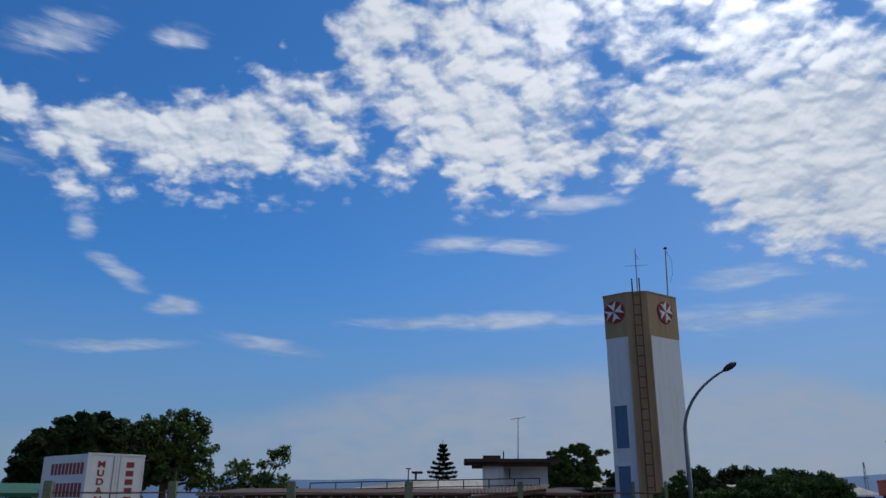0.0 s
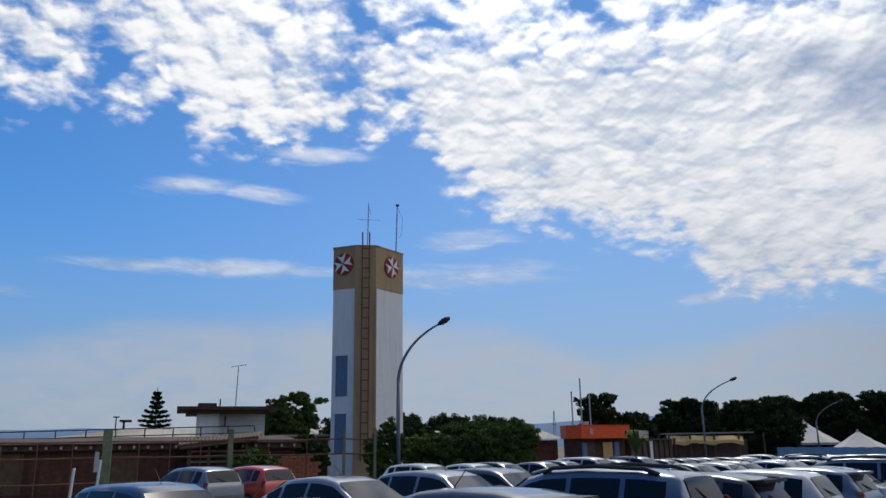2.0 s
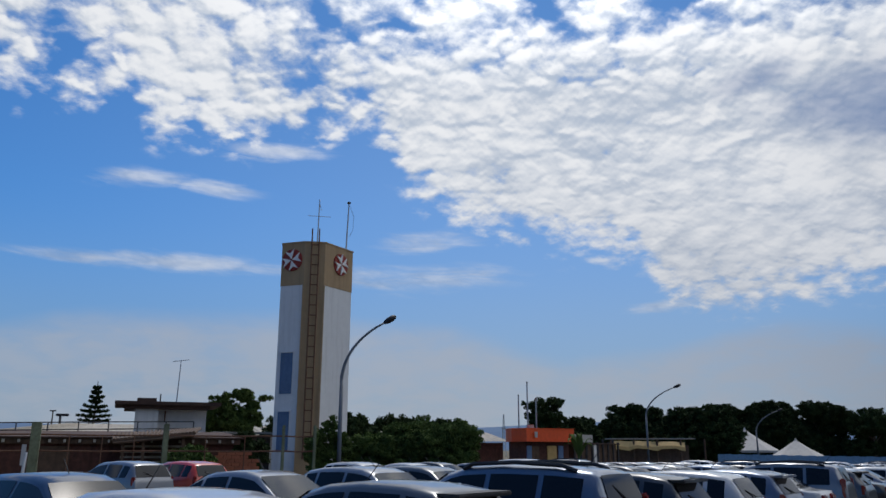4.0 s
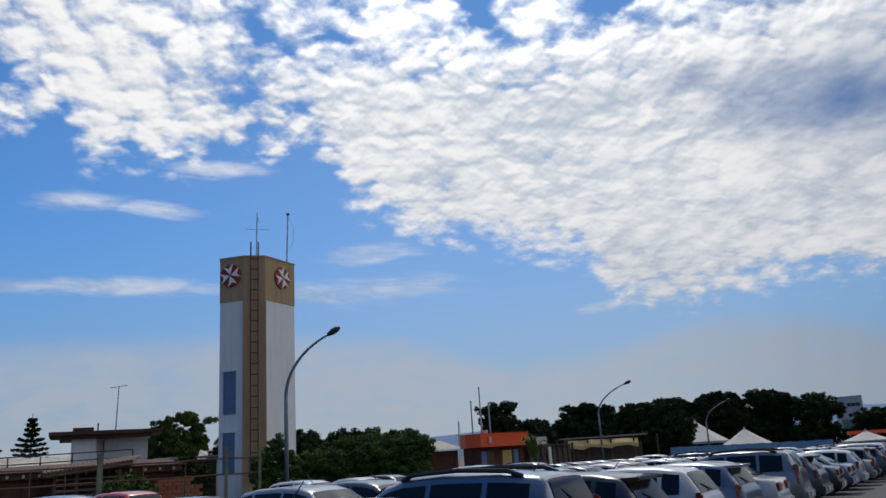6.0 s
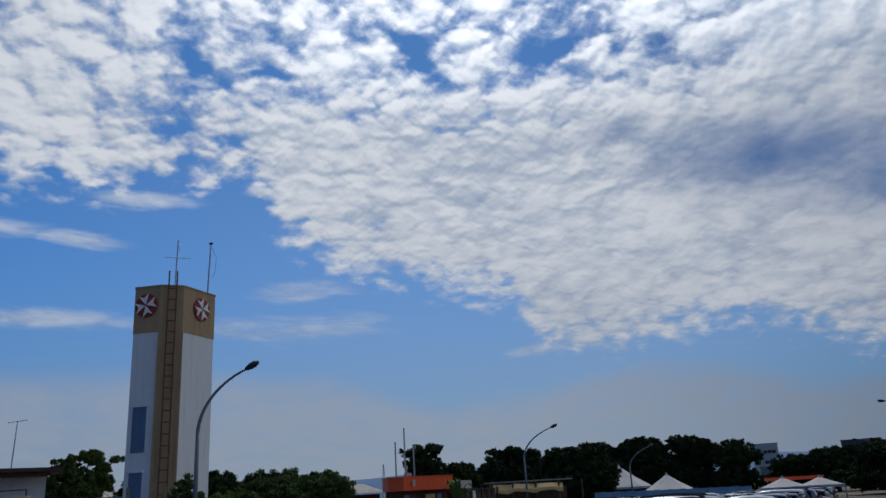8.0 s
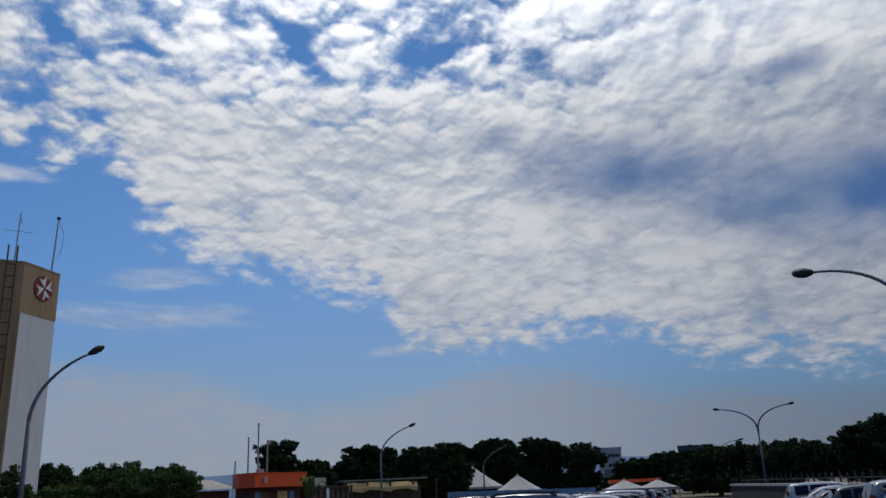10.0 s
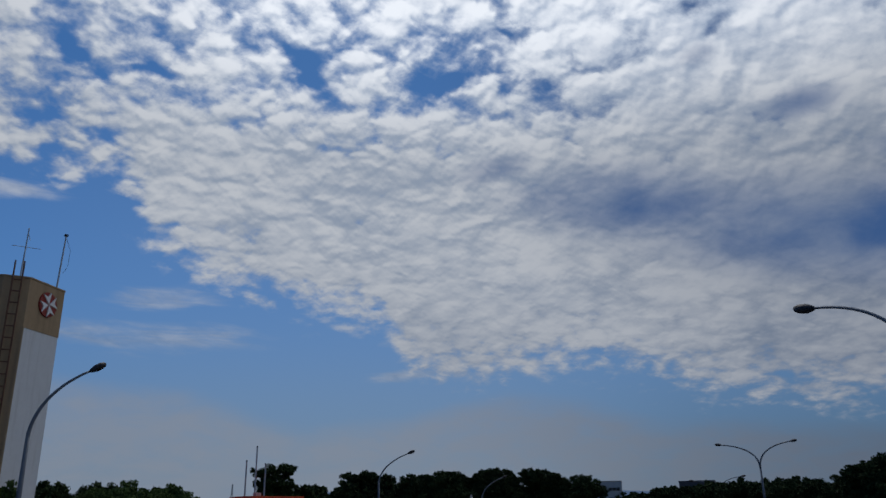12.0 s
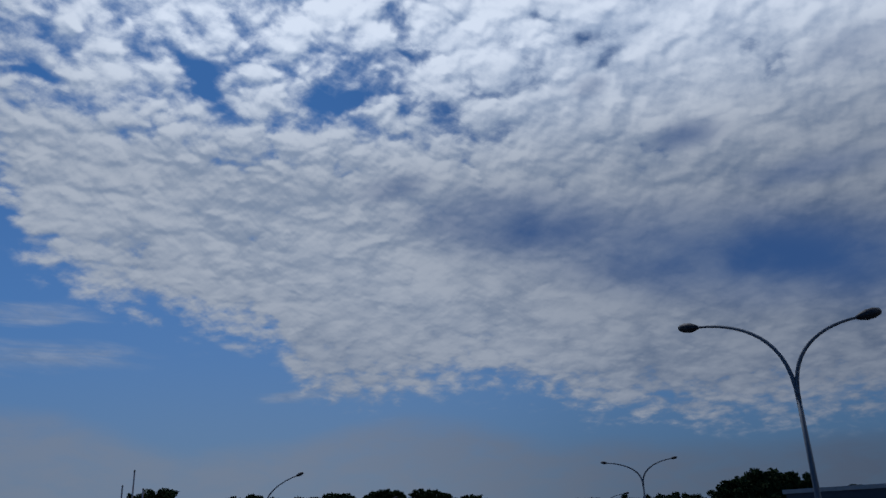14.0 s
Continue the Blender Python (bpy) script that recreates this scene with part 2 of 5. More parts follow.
# ---- materials ----
def mat(name, color, rough=0.7, metal=0.0, scale=6.0, vary=0.25, bump=0.0, stain=0.0, coat=0.0, spread=0.0, glow=None):
    m = bpy.data.materials.new(name)
    m.use_nodes = True
    n, l = m.node_tree.nodes, m.node_tree.links
    b = n["Principled BSDF"]
    b.inputs["Roughness"].default_value, b.inputs["Metallic"].default_value = rough, metal
    b.inputs["Coat Weight"].default_value = coat
    tc = n.new("ShaderNodeTexCoord")
    t1, t2 = n.new("ShaderNodeTexNoise"), n.new("ShaderNodeTexNoise")
    for t, s, d in ((t1, scale, 8), (t2, scale * 0.13, 4)):
        t.inputs["Scale"].default_value, t.inputs["Detail"].default_value = s, d
        l.new(tc.outputs["Object"], t.inputs["Vector"])
    add = n.new("ShaderNodeMath")
    add.operation = "MULTIPLY_ADD"
    add.inputs[1].default_value = 0.5
    l.new(t1.outputs["Fac"], add.inputs[0])
    half = n.new("ShaderNodeMath")
    half.operation = "MULTIPLY"
    half.inputs[1].default_value = 0.5
    l.new(t2.outputs["Fac"], half.inputs[0])
    l.new(half.outputs[0], add.inputs[2])
    src = add.outputs[0]
    if spread:
        oi = n.new("ShaderNodeObjectInfo")
        sp = n.new("ShaderNodeMath")
        sp.operation = "MULTIPLY_ADD"
        sp.inputs[1].default_value = spread
        l.new(oi.outputs["Random"], sp.inputs[0])
        l.new(src, sp.inputs[2])
        src = sp.outputs[0]
    r = n.new("ShaderNodeValToRGB")
    r.color_ramp.elements[0].position, r.color_ramp.elements[1].position = 0.3, 0.7 + spread
    r.color_ramp.elements[0].color = (*[c * (1 - vary) for c in color], 1)
    r.color_ramp.elements[1].color = (*[min(1, c * (1 + vary * 0.7)) for c in color], 1)
    l.new(src, r.inputs[0])
    out = r.outputs[0]
    if stain:
        mp = n.new("ShaderNodeMapping")
        mp.inputs["Scale"].default_value = (3.0, 3.0, 0.25)
        l.new(tc.outputs["Object"], mp.inputs[0])
        st = n.new("ShaderNodeTexNoise")
        st.inputs["Scale"].default_value, st.inputs["Detail"].default_value = 1.2, 6
        l.new(mp.outputs[0], st.inputs["Vector"])
        mr = n.new("ShaderNodeMapRange")
        mr.inputs[1].default_value, mr.inputs[2].default_value, mr.inputs[4].default_value = 0.5, 0.8, stain
        l.new(st.outputs["Fac"], mr.inputs[0])
        mx = n.new("ShaderNodeMix")
        mx.data_type = "RGBA"
        l.new(mr.outputs[0], mx.inputs[0])
        l.new(out, mx.inputs[6])
        mx.inputs[7].default_value = (color[0] * 0.35, color[1] * 0.32, color[2] * 0.28, 1)
        out = mx.outputs[2]
    l.new(out, b.inputs["Base Color"])
    if bump:
        bp = n.new("ShaderNodeBump")
        bp.inputs["Strength"].default_value, bp.inputs["Distance"].default_value = bump, 0.02
        l.new(t1.outputs["Fac"], bp.inputs["Height"])
        l.new(bp.outputs[0], b.inputs["Normal"])
    if glow:
        b.inputs["Emission Color"].default_value, b.inputs["Emission Strength"].default_value = (*glow, 1), 1.0
    return m


M_ASPHALT = mat("asphalt", (0.055, 0.055, 0.058), 0.9, 0, 9, 0.35, 0.5)
M_EARTH = mat("red_earth_and_grass", (0.12, 0.10, 0.06), 0.95, 0, 0.6, 0.5, 0.3)
M_KERB = mat("kerb_concrete", (0.35, 0.34, 0.32), 0.9, 0, 8, 0.2, 0.4)
# distance haze is put into the hills' blue colour and a weak emission
M_HILL = mat("hill_painted_haze", (0.05, 0.085, 0.14), 1.0, 0, 0.004, 0.15, 0.0, glow=(0.018, 0.04, 0.085))
M_TWHITE = mat("tower_white_paint", (0.66, 0.67, 0.68), 0.75, 0, 3, 0.06, 0.1, stain=0.25)
M_BEIGE = mat("tower_ochre_paint", (0.36, 0.25, 0.14), 0.8, 0, 3, 0.12, 0.1, stain=0.4)
M_RED = mat("emblem_red", (0.26, 0.026, 0.015), 0.6, 0, 5, 0.15)
M_WHITE = mat("emblem_white", (0.75, 0.75, 0.74), 0.6, 0, 5, 0.06)
M_BLUE = mat("blue_painted_metal", (0.10, 0.17, 0.30), 0.5, 0, 5, 0.2, stain=0.3)
M_RUST = mat("rusty_iron", (0.17, 0.085, 0.05), 0.8, 0.3, 12, 0.45, 0.3)
M_STEEL = mat("galvanised_steel", (0.34, 0.37, 0.40), 0.5, 0.5, 10, 0.15)
M_LAMPPOST = mat("lamp_post_paint", (0.12, 0.14, 0.165), 0.6, 0.2, 10, 0.2)
M_DARK = mat("dark_metal", (0.03, 0.03, 0.035), 0.6, 0.3, 10, 0.3)
M_LEAF = mat("leaves_dark_green", (0.028, 0.045, 0.015), 0.9, 0, 0.8, 0.5, spread=0.2)
M_LEAF2 = mat("leaves_bright_green", (0.075, 0.115, 0.03), 0.85, 0, 0.8, 0.45, spread=0.2)
M_BARK = mat("bark", (0.10, 0.08, 0.06), 0.95, 0, 8, 0.4, 0.6)
M_HOUSE = mat("house_white_paint", (0.62, 0.62, 0.62), 0.85, 0, 3, 0.1, 0.2, stain=0.35)
M_SLAB = mat("dark_roof_fascia", (0.07, 0.04, 0.03), 0.95, 0, 5, 0.4, 0.2)
M_BROOF = mat("weathered_fibre_cement", (0.34, 0.31, 0.26), 0.9, 0, 2, 0.3, 0.3, stain=0.4)
M_BRICK = mat("red_brown_wall", (0.085, 0.034, 0.024), 0.95, 0, 5, 0.55, 0.4, stain=0.7)
M_TIMBER = mat("brown_timber", (0.10, 0.062, 0.04), 0.9, 0, 4, 0.5, 0.4, stain=0.6)
M_POST = mat("mossy_concrete_post", (0.16, 0.18, 0.11), 0.9, 0, 9, 0.4, 0.4, stain=0.4)
M_ORANGE = mat("orange_fascia", (0.74, 0.085, 0.012), 0.55, 0, 3, 0.15, stain=0.25)
M_YELLOW = mat("yellow_tarpaulin", (0.55, 0.36, 0.13), 0.7, 0, 3, 0.2)
M_TENT = mat("tent_canvas", (0.40, 0.385, 0.36), 0.8, 0, 2, 0.12, stain=0.3)
M_HOARD = mat("blue_hoarding", (0.14, 0.27, 0.42), 0.6, 0, 3, 0.2, stain=0.3)
M_BUILD = mat("grey_building_paint", (0.33, 0.37, 0.40), 0.8, 0, 2, 0.12, stain=0.25)
M_BUILDDARK = mat("dark_cladding", (0.05, 0.055, 0.07), 0.6, 0, 2, 0.2)
M_GLASS = mat("dark_window_glass", (0.008, 0.009, 0.011), 0.1, 0, 2, 0.2)
M_GLASS.node_tree.nodes["Principled BSDF"].inputs["Specular IOR Level"].default_value = 0.32
for _m in (M_LEAF, M_LEAF2):
    _m.node_tree.nodes["Principled BSDF"].inputs["Specular IOR Level"].default_value = 0.1
M_TYRE = mat("tyre_rubber", (0.02, 0.02, 0.02), 0.9, 0, 12, 0.2)
M_TRIM = mat("black_plastic_trim", (0.018, 0.018, 0.02), 0.6, 0, 10, 0.2)
M_TAIL = mat("red_tail_lamp", (0.22, 0.014, 0.01), 0.2, 0, 5, 0.2, coat=0.5)
M_TRUCK = mat("truck_box_white", (0.68, 0.68, 0.68), 0.6, 0, 3, 0.08, stain=0.2)
M_LETTER = mat("dark_red_lettering", (0.25, 0.03, 0.025), 0.6, 0, 5, 0.15)
M_GREEN = mat("green_canvas", (0.02, 0.10, 0.06), 0.8, 0, 3, 0.25)
M_LENS = mat("lamp_lens", (0.35, 0.36, 0.36), 0.2, 0, 5, 0.1)
M_PLATE = mat("plate_grey", (0.4, 0.4, 0.4), 0.5, 0, 5, 0.1)
PAINT = {k: mat("car_paint_" + k, c, 0.28, mt, 14, 0.05, coat=0.8) for k, c, mt in (
    ("white", (0.42, 0.43, 0.44), 0), ("silver", (0.19, 0.20, 0.22), 0.5), ("blue_silver", (0.115, 0.145, 0.20), 0.5), ("grey", (0.07, 0.075, 0.085), 0.4),
    ("black", (0.016, 0.017, 0.02), 0), ("red", (0.48, 0.045, 0.02), 0), ("dark_blue", (0.02, 0.03, 0.06), 0.2))}


# ---- building helpers ----
def link(name, bm, material, parent=None, smooth=False, label=""):
    me = bpy.data.meshes.new(name)
    bmesh.ops.recalc_face_normals(bm, faces=bm.faces)
    bm.to_mesh(me)
    bm.free()
    if smooth:
        me.polygons.foreach_set("use_smooth", [True] * len(me.polygons))
    me.materials.append(material)
    ob = new(name, me)
    ob.parent = parent
    if label:
        ob["label"] = label
    return ob


def part(name, bm, material, parent, label="", smooth=False):
    return link(name, bm, material, parent, smooth, label)


def thing(name, x, y, z, rz, label, category, group="", kind=""):
    ob = new(name)
    ob.matrix_world = pose(x, y, z, 0, 0, rz)
    return tagged(ob, label, category, group, kind)


def box(x0, y0, z0, x1, y1, z1, bev=0.0, bm=None, m=None):
    own = bm is None
    bm = bm or bmesh.new()
    r = bmesh.ops.create_cube(bm, size=1.0, matrix=(m or Matrix()) @ Matrix.LocRotScale(((x0 + x1) / 2, (y0 + y1) / 2, (z0 + z1) / 2), None, (x1 - x0, y1 - y0, z1 - z0)))
    if bev:
        vs = set(r["verts"])
        bmesh.ops.bevel(bm, geom=[e for e in bm.edges if e.verts[0] in vs and e.verts[1] in vs], offset=bev, segments=2, affect="EDGES")
    return bm


def tube(points, radii, sides=8, bm=None):
    bm = bm or bmesh.new()
    rings = []
    pts = [Vector(p) for p in points]
    for i, p in enumerate(pts):
        d = (pts[min(i + 1, len(pts) - 1)] - pts[max(i - 1, 0)]).normalized()
        a = d.orthogonal().normalized() if abs(d.z) > 0.95 else d.cross(Vector((0, 0, 1))).normalized()
        b = d.cross(a)
        r = radii[i] if isinstance(radii, (list, tuple)) else radii
        rings.append([bm.verts.new(p + (a * math.cos(k * 2 * math.pi / sides) + b * math.sin(k * 2 * math.pi / sides)) * r) for k in range(sides)])
    for r0, r1 in zip(rings, rings[1:]):
        best = min(range(sides), key=lambda s: sum((r0[k].co - r1[(k + s) % sides].co).length for k in range(sides)))
        for k in range(sides):
            bm.faces.new((r0[k], r0[(k + 1) % sides], r1[(k + 1 + best) % sides], r1[(k + best) % sides]))
    bm.faces.new(rings[0])
    bm.faces.new(rings[-1][::-1])
    return bm


def prism(points, z0, z1, bm=None):
    bm = bm or bmesh.new()
    lo = [bm.verts.new((x, y, z0)) for x, y in points]
    hi = [bm.verts.new((x, y, z1)) for x, y in points]
    n = len(points)
    bm.faces.new(lo[::-1])
    bm.faces.new(hi)
    for i in range(n):
        bm.faces.new((lo[i], lo[(i + 1) % n], hi[(i + 1) % n], hi[i]))
    return bm


def leaf_mesh(name, centres, size, per, spread, material, parent, seed, flat=0.7):
    """Many small bent leaves scattered about the centres."""
    rng = np.random.default_rng(seed)
    c = np.repeat(np.array(centres, dtype=float), per, axis=0)
    n = len(c)
    d = rng.normal(size=(n, 3))
    d /= np.linalg.norm(d, axis=1)[:, None]
    c = c + d * spread * rng.random((n, 1)) ** 0.5 * np.array([1, 1, flat])
    a = rng.normal(size=(n, 3))
    a /= np.linalg.norm(a, axis=1)[:, None]
    b = np.cross(a, rng.normal(size=(n, 3)))
    b /= np.linalg.norm(b, axis=1)[:, None]
    s = size * (0.6 + 0.8 * rng.random((n, 1)))
    v = np.stack([c - a * s, c + b * s * 0.45, c + a * s, c - b * s * 0.45], axis=1).reshape(-1, 3)
    f = np.arange(4 * n).reshape(-1, 4)
    me = bpy.data.meshes.new(name)
    me.from_pydata(v.tolist(), [], f.tolist())
    me.materials.append(material)
    ob = new(name, me)
    ob.parent = parent
    return ob


def tree(name, x, y, h, lumps, trunk_r, label, leaf=0.28, per=60, spread=1.0, material=None, seed=1, fork=0.35, group="", z=0.0, bare=0.0):
    """lumps: (dx, dy, z, rx, rz) ellipsoids of the crown in metres from the foot."""
    rng = random.Random(seed)
    t = thing(name, x, y, z, 0, label, "tree", group)
    zf = h * fork
    lean = rng.uniform(-0.3, 0.3)
    bm = tube([(0, 0, -1.3), (lean * 0.3, 0, zf * 0.5), (lean, 0.1, zf)], [trunk_r * 1.25, trunk_r, trunk_r * 0.8])
    part("trunk", bm, M_BARK, t)
    centres = []
    limbs = bmesh.new()
    for dx, dy, cz, rx, rz in lumps:
        mid = Vector((lean + (dx - lean) * 0.45, dy * 0.5, zf + (cz - zf) * 0.4 + rng.uniform(-0.2, 0.4)))
        tube([(lean, 0.1, zf - 0.2), mid, (dx, dy, cz)], [trunk_r * 0.55, trunk_r * 0.35, trunk_r * 0.12], 6, limbs)
        k = max(6, int(9 * rx * rx * rz / (spread ** 3) * (1 - bare)))
        for _ in range(k):
            u = Vector((rng.gauss(0, 1), rng.gauss(0, 1), rng.gauss(0, 1))).normalized() * (rng.random() ** 0.4)
            c = Vector((dx + u.x * rx, dy + u.y * rx, cz + u.z * rz))
            if noise.noise(Vector((c.x + x, c.y + y, c.z)) * (1.5 / spread)) > 0.32 and u.length > 0.6:
                continue
            c += u * spread * rng.uniform(-0.1, 0.25)
            centres.append(c)
            if rng.random() < 0.25:
                tube([Vector((dx, dy, cz)).lerp(c, -0.1), c], [trunk_r * 0.12, 0.02], 4, limbs)
    part("branchwork", limbs, M_BARK, t)
    leaf_mesh("crown", centres, leaf * 0.72, int(per * 1.35), spread * 0.62, material or M_LEAF, t, seed)
    return t


# ---- ground ----
U, N = Vector((0.848, 0.530, 0)), Vector((-0.530, 0.848, 0))       # along the rows of cars, and across them


def lot(u, n, z=0.0):
    p = U * u + N * n
    return (p.x, p.y, z)


def fall(u):
    """The ground falls gently along the rows of cars."""
    return -0.011 * max(0.0, min(u, 115.0) - 14.0)


def strip_sheet(us, n0, n1, lift):
    bm = bmesh.new()
    prev = None
    for u in us:
        cur = [bm.verts.new(lot(u, n0, fall(u) + lift)), bm.verts.new(lot(u, n1, fall(u) + lift))]
        if prev:
            bm.faces.new((prev[0], cur[0], cur[1], prev[1]))
        prev = cur
    return bm


tagged(link("ground", strip_sheet((-4600, -40, 14, 115, 125, 4600), -4600, 4600, -0.1), M_EARTH), "dry reddish earth with patchy grass", "ground", kind="structure")
bm = strip_sheet((-40, 14, 115, 125), -30, 30, 0.0)
r = bmesh.ops.extrude_face_region(bm, geom=bm.faces[:])
bmesh.ops.translate(bm, vec=(0, 0, -0.3), verts=[v for v in r["geom"] if isinstance(v, bmesh.types.BMVert)])
tagged(link("road", bm, M_ASPHALT), "grey asphalt of the car park, worn", "asphalt", kind="structure")

# unseen block added behind the camera; darkens car reflections and light on facing sides
back = [lot(-60, -15)[:2], lot(12, -15)[:2], lot(12, -27)[:2], lot(-60, -27)[:2]]
tagged(link("unseen_sky_blocker", prism(back, -0.3, 8.5), mat("plain_render", (0.22, 0.20, 0.18), 0.9, 0, 2, 0.2, 0.2, stain=0.3)), "unseen plain wall added behind the camera to hold back skylight", "wall", kind="structure")
hill_rng = random.Random(4)
bm = bmesh.new()
rows = []
for i in range(121):
    a = radians(-75 + i * 1.5)
    hgt = 105 + 14 * math.sin(i * 0.19) + 8 * math.sin(i * 0.53 + 1) + hill_rng.uniform(-2, 2) + (18 if i > 58 else 0)
    rows.append([bm.verts.new((math.sin(a) * d, math.cos(a) * d, z)) for d, z in ((3300, -1), (3900, hgt * 0.7), (4200, hgt), (4600, -1))])
for a, b in zip(rows, rows[1:]):
    for k in range(3):
        bm.faces.new((a[k], b[k], b[k + 1], a[k + 1]))
tagged(link("backdrop", bm, M_HILL, smooth=True), "long low hills on the horizon, blue haze painted in with a faint glow", "hills", kind="structure")


# ---- water tower ----
def face_pose(p, q, z):
    """Pose on an upright face from p to q: x along it, y up, z outward to the right-hand side of p->q."""
    d = (Vector(q) - Vector(p)).to_3d().normalized()
    m = Matrix((d, (0, 0, 1), d.cross(Vector((0, 0, 1))))).transposed().to_4x4()
    m.translation = (p[0], p[1], z)
    return m


TL, BL, BR, TR = (10.68, 54.85), (12.06, 53.66), (13.44, 53.36), (15.95, 55.25)
TB1, TB2 = (14.6, 58.4), (11.4, 58.0)
TOP, BAND = 16.1, 13.05
tower = tagged(new("water_tower"), "tall white water tower with ochre top and round red emblems", "tower")
part("shaft", prism([TL, BL, BR, TR, TB1, TB2], 0, BAND), M_TWHITE, tower)
grow = lambda p, k: (13.2 + (p[0] - 13.2) * k, 55.8 + (p[1] - 55.8) * k)
part("ochre_band", prism([grow(p, 1.012) for p in (TL, BL, BR, TR, TB1, TB2)], BAND, TOP), M_BEIGE, tower)
part("parapet_cap", prism([grow(p, 1.03) for p in (TL, BL, BR, TR, TB1, TB2)], TOP, TOP + 0.1), M_BEIGE, tower)
strip = face_pose(BL, BR, 0)
W_STRIP = (Vector(BR) - Vector(BL)).length
bm = box(-0.06, 0, 0.0, W_STRIP + 0.06, BAND - 0.002, 0.03, m=strip)
part("ochre_strip", bm, M_BEIGE, tower)
for sx in (0.0, W_STRIP):
    part("edge_rib", box(sx - 0.07, 0, 0.03, sx + 0.07, BAND - 0.05, 0.1, m=strip), M_BEIGE, tower)
ladder = tagged(new("ladder"), "rusty iron ladder fixed up the tower", "ladder")
LX = W_STRIP * 0.5
for sx in (-0.25, 0.25):
    pts = [strip @ Vector((LX + sx, 1.2, 0.26)), strip @ Vector((LX + sx, TOP + 1.0, 0.26))]
    part("ladder_rail", tube(pts, 0.05, 6), M_RUST, ladder)
zz = 1.5
while zz < TOP + 0.2:
    part("rung", tube([strip @ Vector((LX - 0.25, zz, 0.26)), strip @ Vector((LX + 0.25, zz, 0.26))], 0.042, 6), M_RUST, ladder)
    if int(zz * 10) % 3 == 0:
        part("bracket", box(LX - 0.27, zz, 0.0, LX - 0.23, zz + 0.04, 0.26, m=strip), M_RUST, ladder)
    zz += 0.72


def emblem(p, q, frac, spin, label):
    d = (Vector(q) - Vector(p)).length
    m = face_pose(p, q, 14.87) @ Matrix.Translation((d * frac, 0, 0.03))
    e = tagged(new("emblem"), label, "emblem", "tower emblems")
    bm = bmesh.new()
    bmesh.ops.create_cone(bm, cap_ends=True, segments=40, radius1=0.80, radius2=0.78, depth=0.08, matrix=m @ Matrix.Translation((0, 0, 0.045)))
    part("disc", bm, M_RED, e)
    for k in range(4):
        a = radians(spin + 90 * k)
        t = m @ Matrix.Rotation(a, 4, "Z") @ Matrix.Translation((0, 0, 0.088))
        bm = bmesh.new()
        out = [(0.05, 0.0), (0.72, 0.35), (0.50, 0.0), (0.72, -0.35)]
        lo = [bm.verts.new(t @ Vector((x, y, 0))) for x, y in out]
        hi = [bm.verts.new(t @ Vector((x, y, 0.07))) for x, y in out]
        for i in range(4):
            bm.faces.new((lo[i], lo[(i + 1) % 4], hi[(i + 1) % 4], hi[i]))
        bm.faces.new((hi[0], hi[1], hi[2])), bm.faces.new((hi[0], hi[2], hi[3]))
        part("cross_arm", bm, M_WHITE, e)


emblem(TL, BL, 0.47, 14, "round red emblem with a white four-armed cross")
emblem(BR, TR, 0.55, 20, "round red emblem with a white four-armed cross")
left_face = face_pose(TL, BL, 0)
for nm, x0, x1, z0, z1 in (("tall_louvre", 0.34, 1.26, 5.5, 8.3), ("door", 0.34, 1.2, 1.7, 4.3)):
    part(nm, box(x0, z0, 0.0, x1, z1, 0.05, m=left_face), M_BLUE, tower, "blue painted metal panel")
    part("lintel", box(x0 - 0.1, z1, 0.0, x1 + 0.1, z1 + 0.12, 0.12, m=left_face), M_TWHITE, tower)
    k = z0 + 0.15
    while k < z1 - 0.1:
        part("slat", box(x0 + 0.06, k, 0.05, x1 - 0.06, k + 0.04, 0.075, m=left_face), M_BLUE, tower)
        k += 0.22
mast = tagged(new("antenna_mast"), "thin steel aerial mast with a crossbar on the tower", "antenna")
part("pole", tube([(13.1, 54.6, TOP), (13.14, 54.5, 19.7)], [0.05, 0.035], 8), M_STEEL, mast)
part("crossbar", tube([(12.3, 54.4, 18.35), (14.0, 54.5, 18.45)], 0.018, 6), M_STEEL, mast)
part("dipole", tube([(13.14, 54.5, 19.4), (13.3, 54.5, 18.9)], 0.02, 6), M_STEEL, mast)
mast2 = tagged(new("lightning_rod"), "thin steel pole with a small tip and cable", "antenna")
part("pole", tube([(15.5, 55.5, TOP), (15.6, 55.4, 20.0)], [0.06, 0.045], 8), M_STEEL, mast2)
part("tip", box(15.48, 55.3, 19.95, 15.72, 55.5, 20.08, 0.02), M_DARK, mast2)
part("cable", tube([(15.65, 55.4, 19.8), (16.0, 55.4, 19.0), (15.95, 55.4, 17.9), (15.75, 55.45, 17.4)], 0.012, 5), M_DARK, mast2)


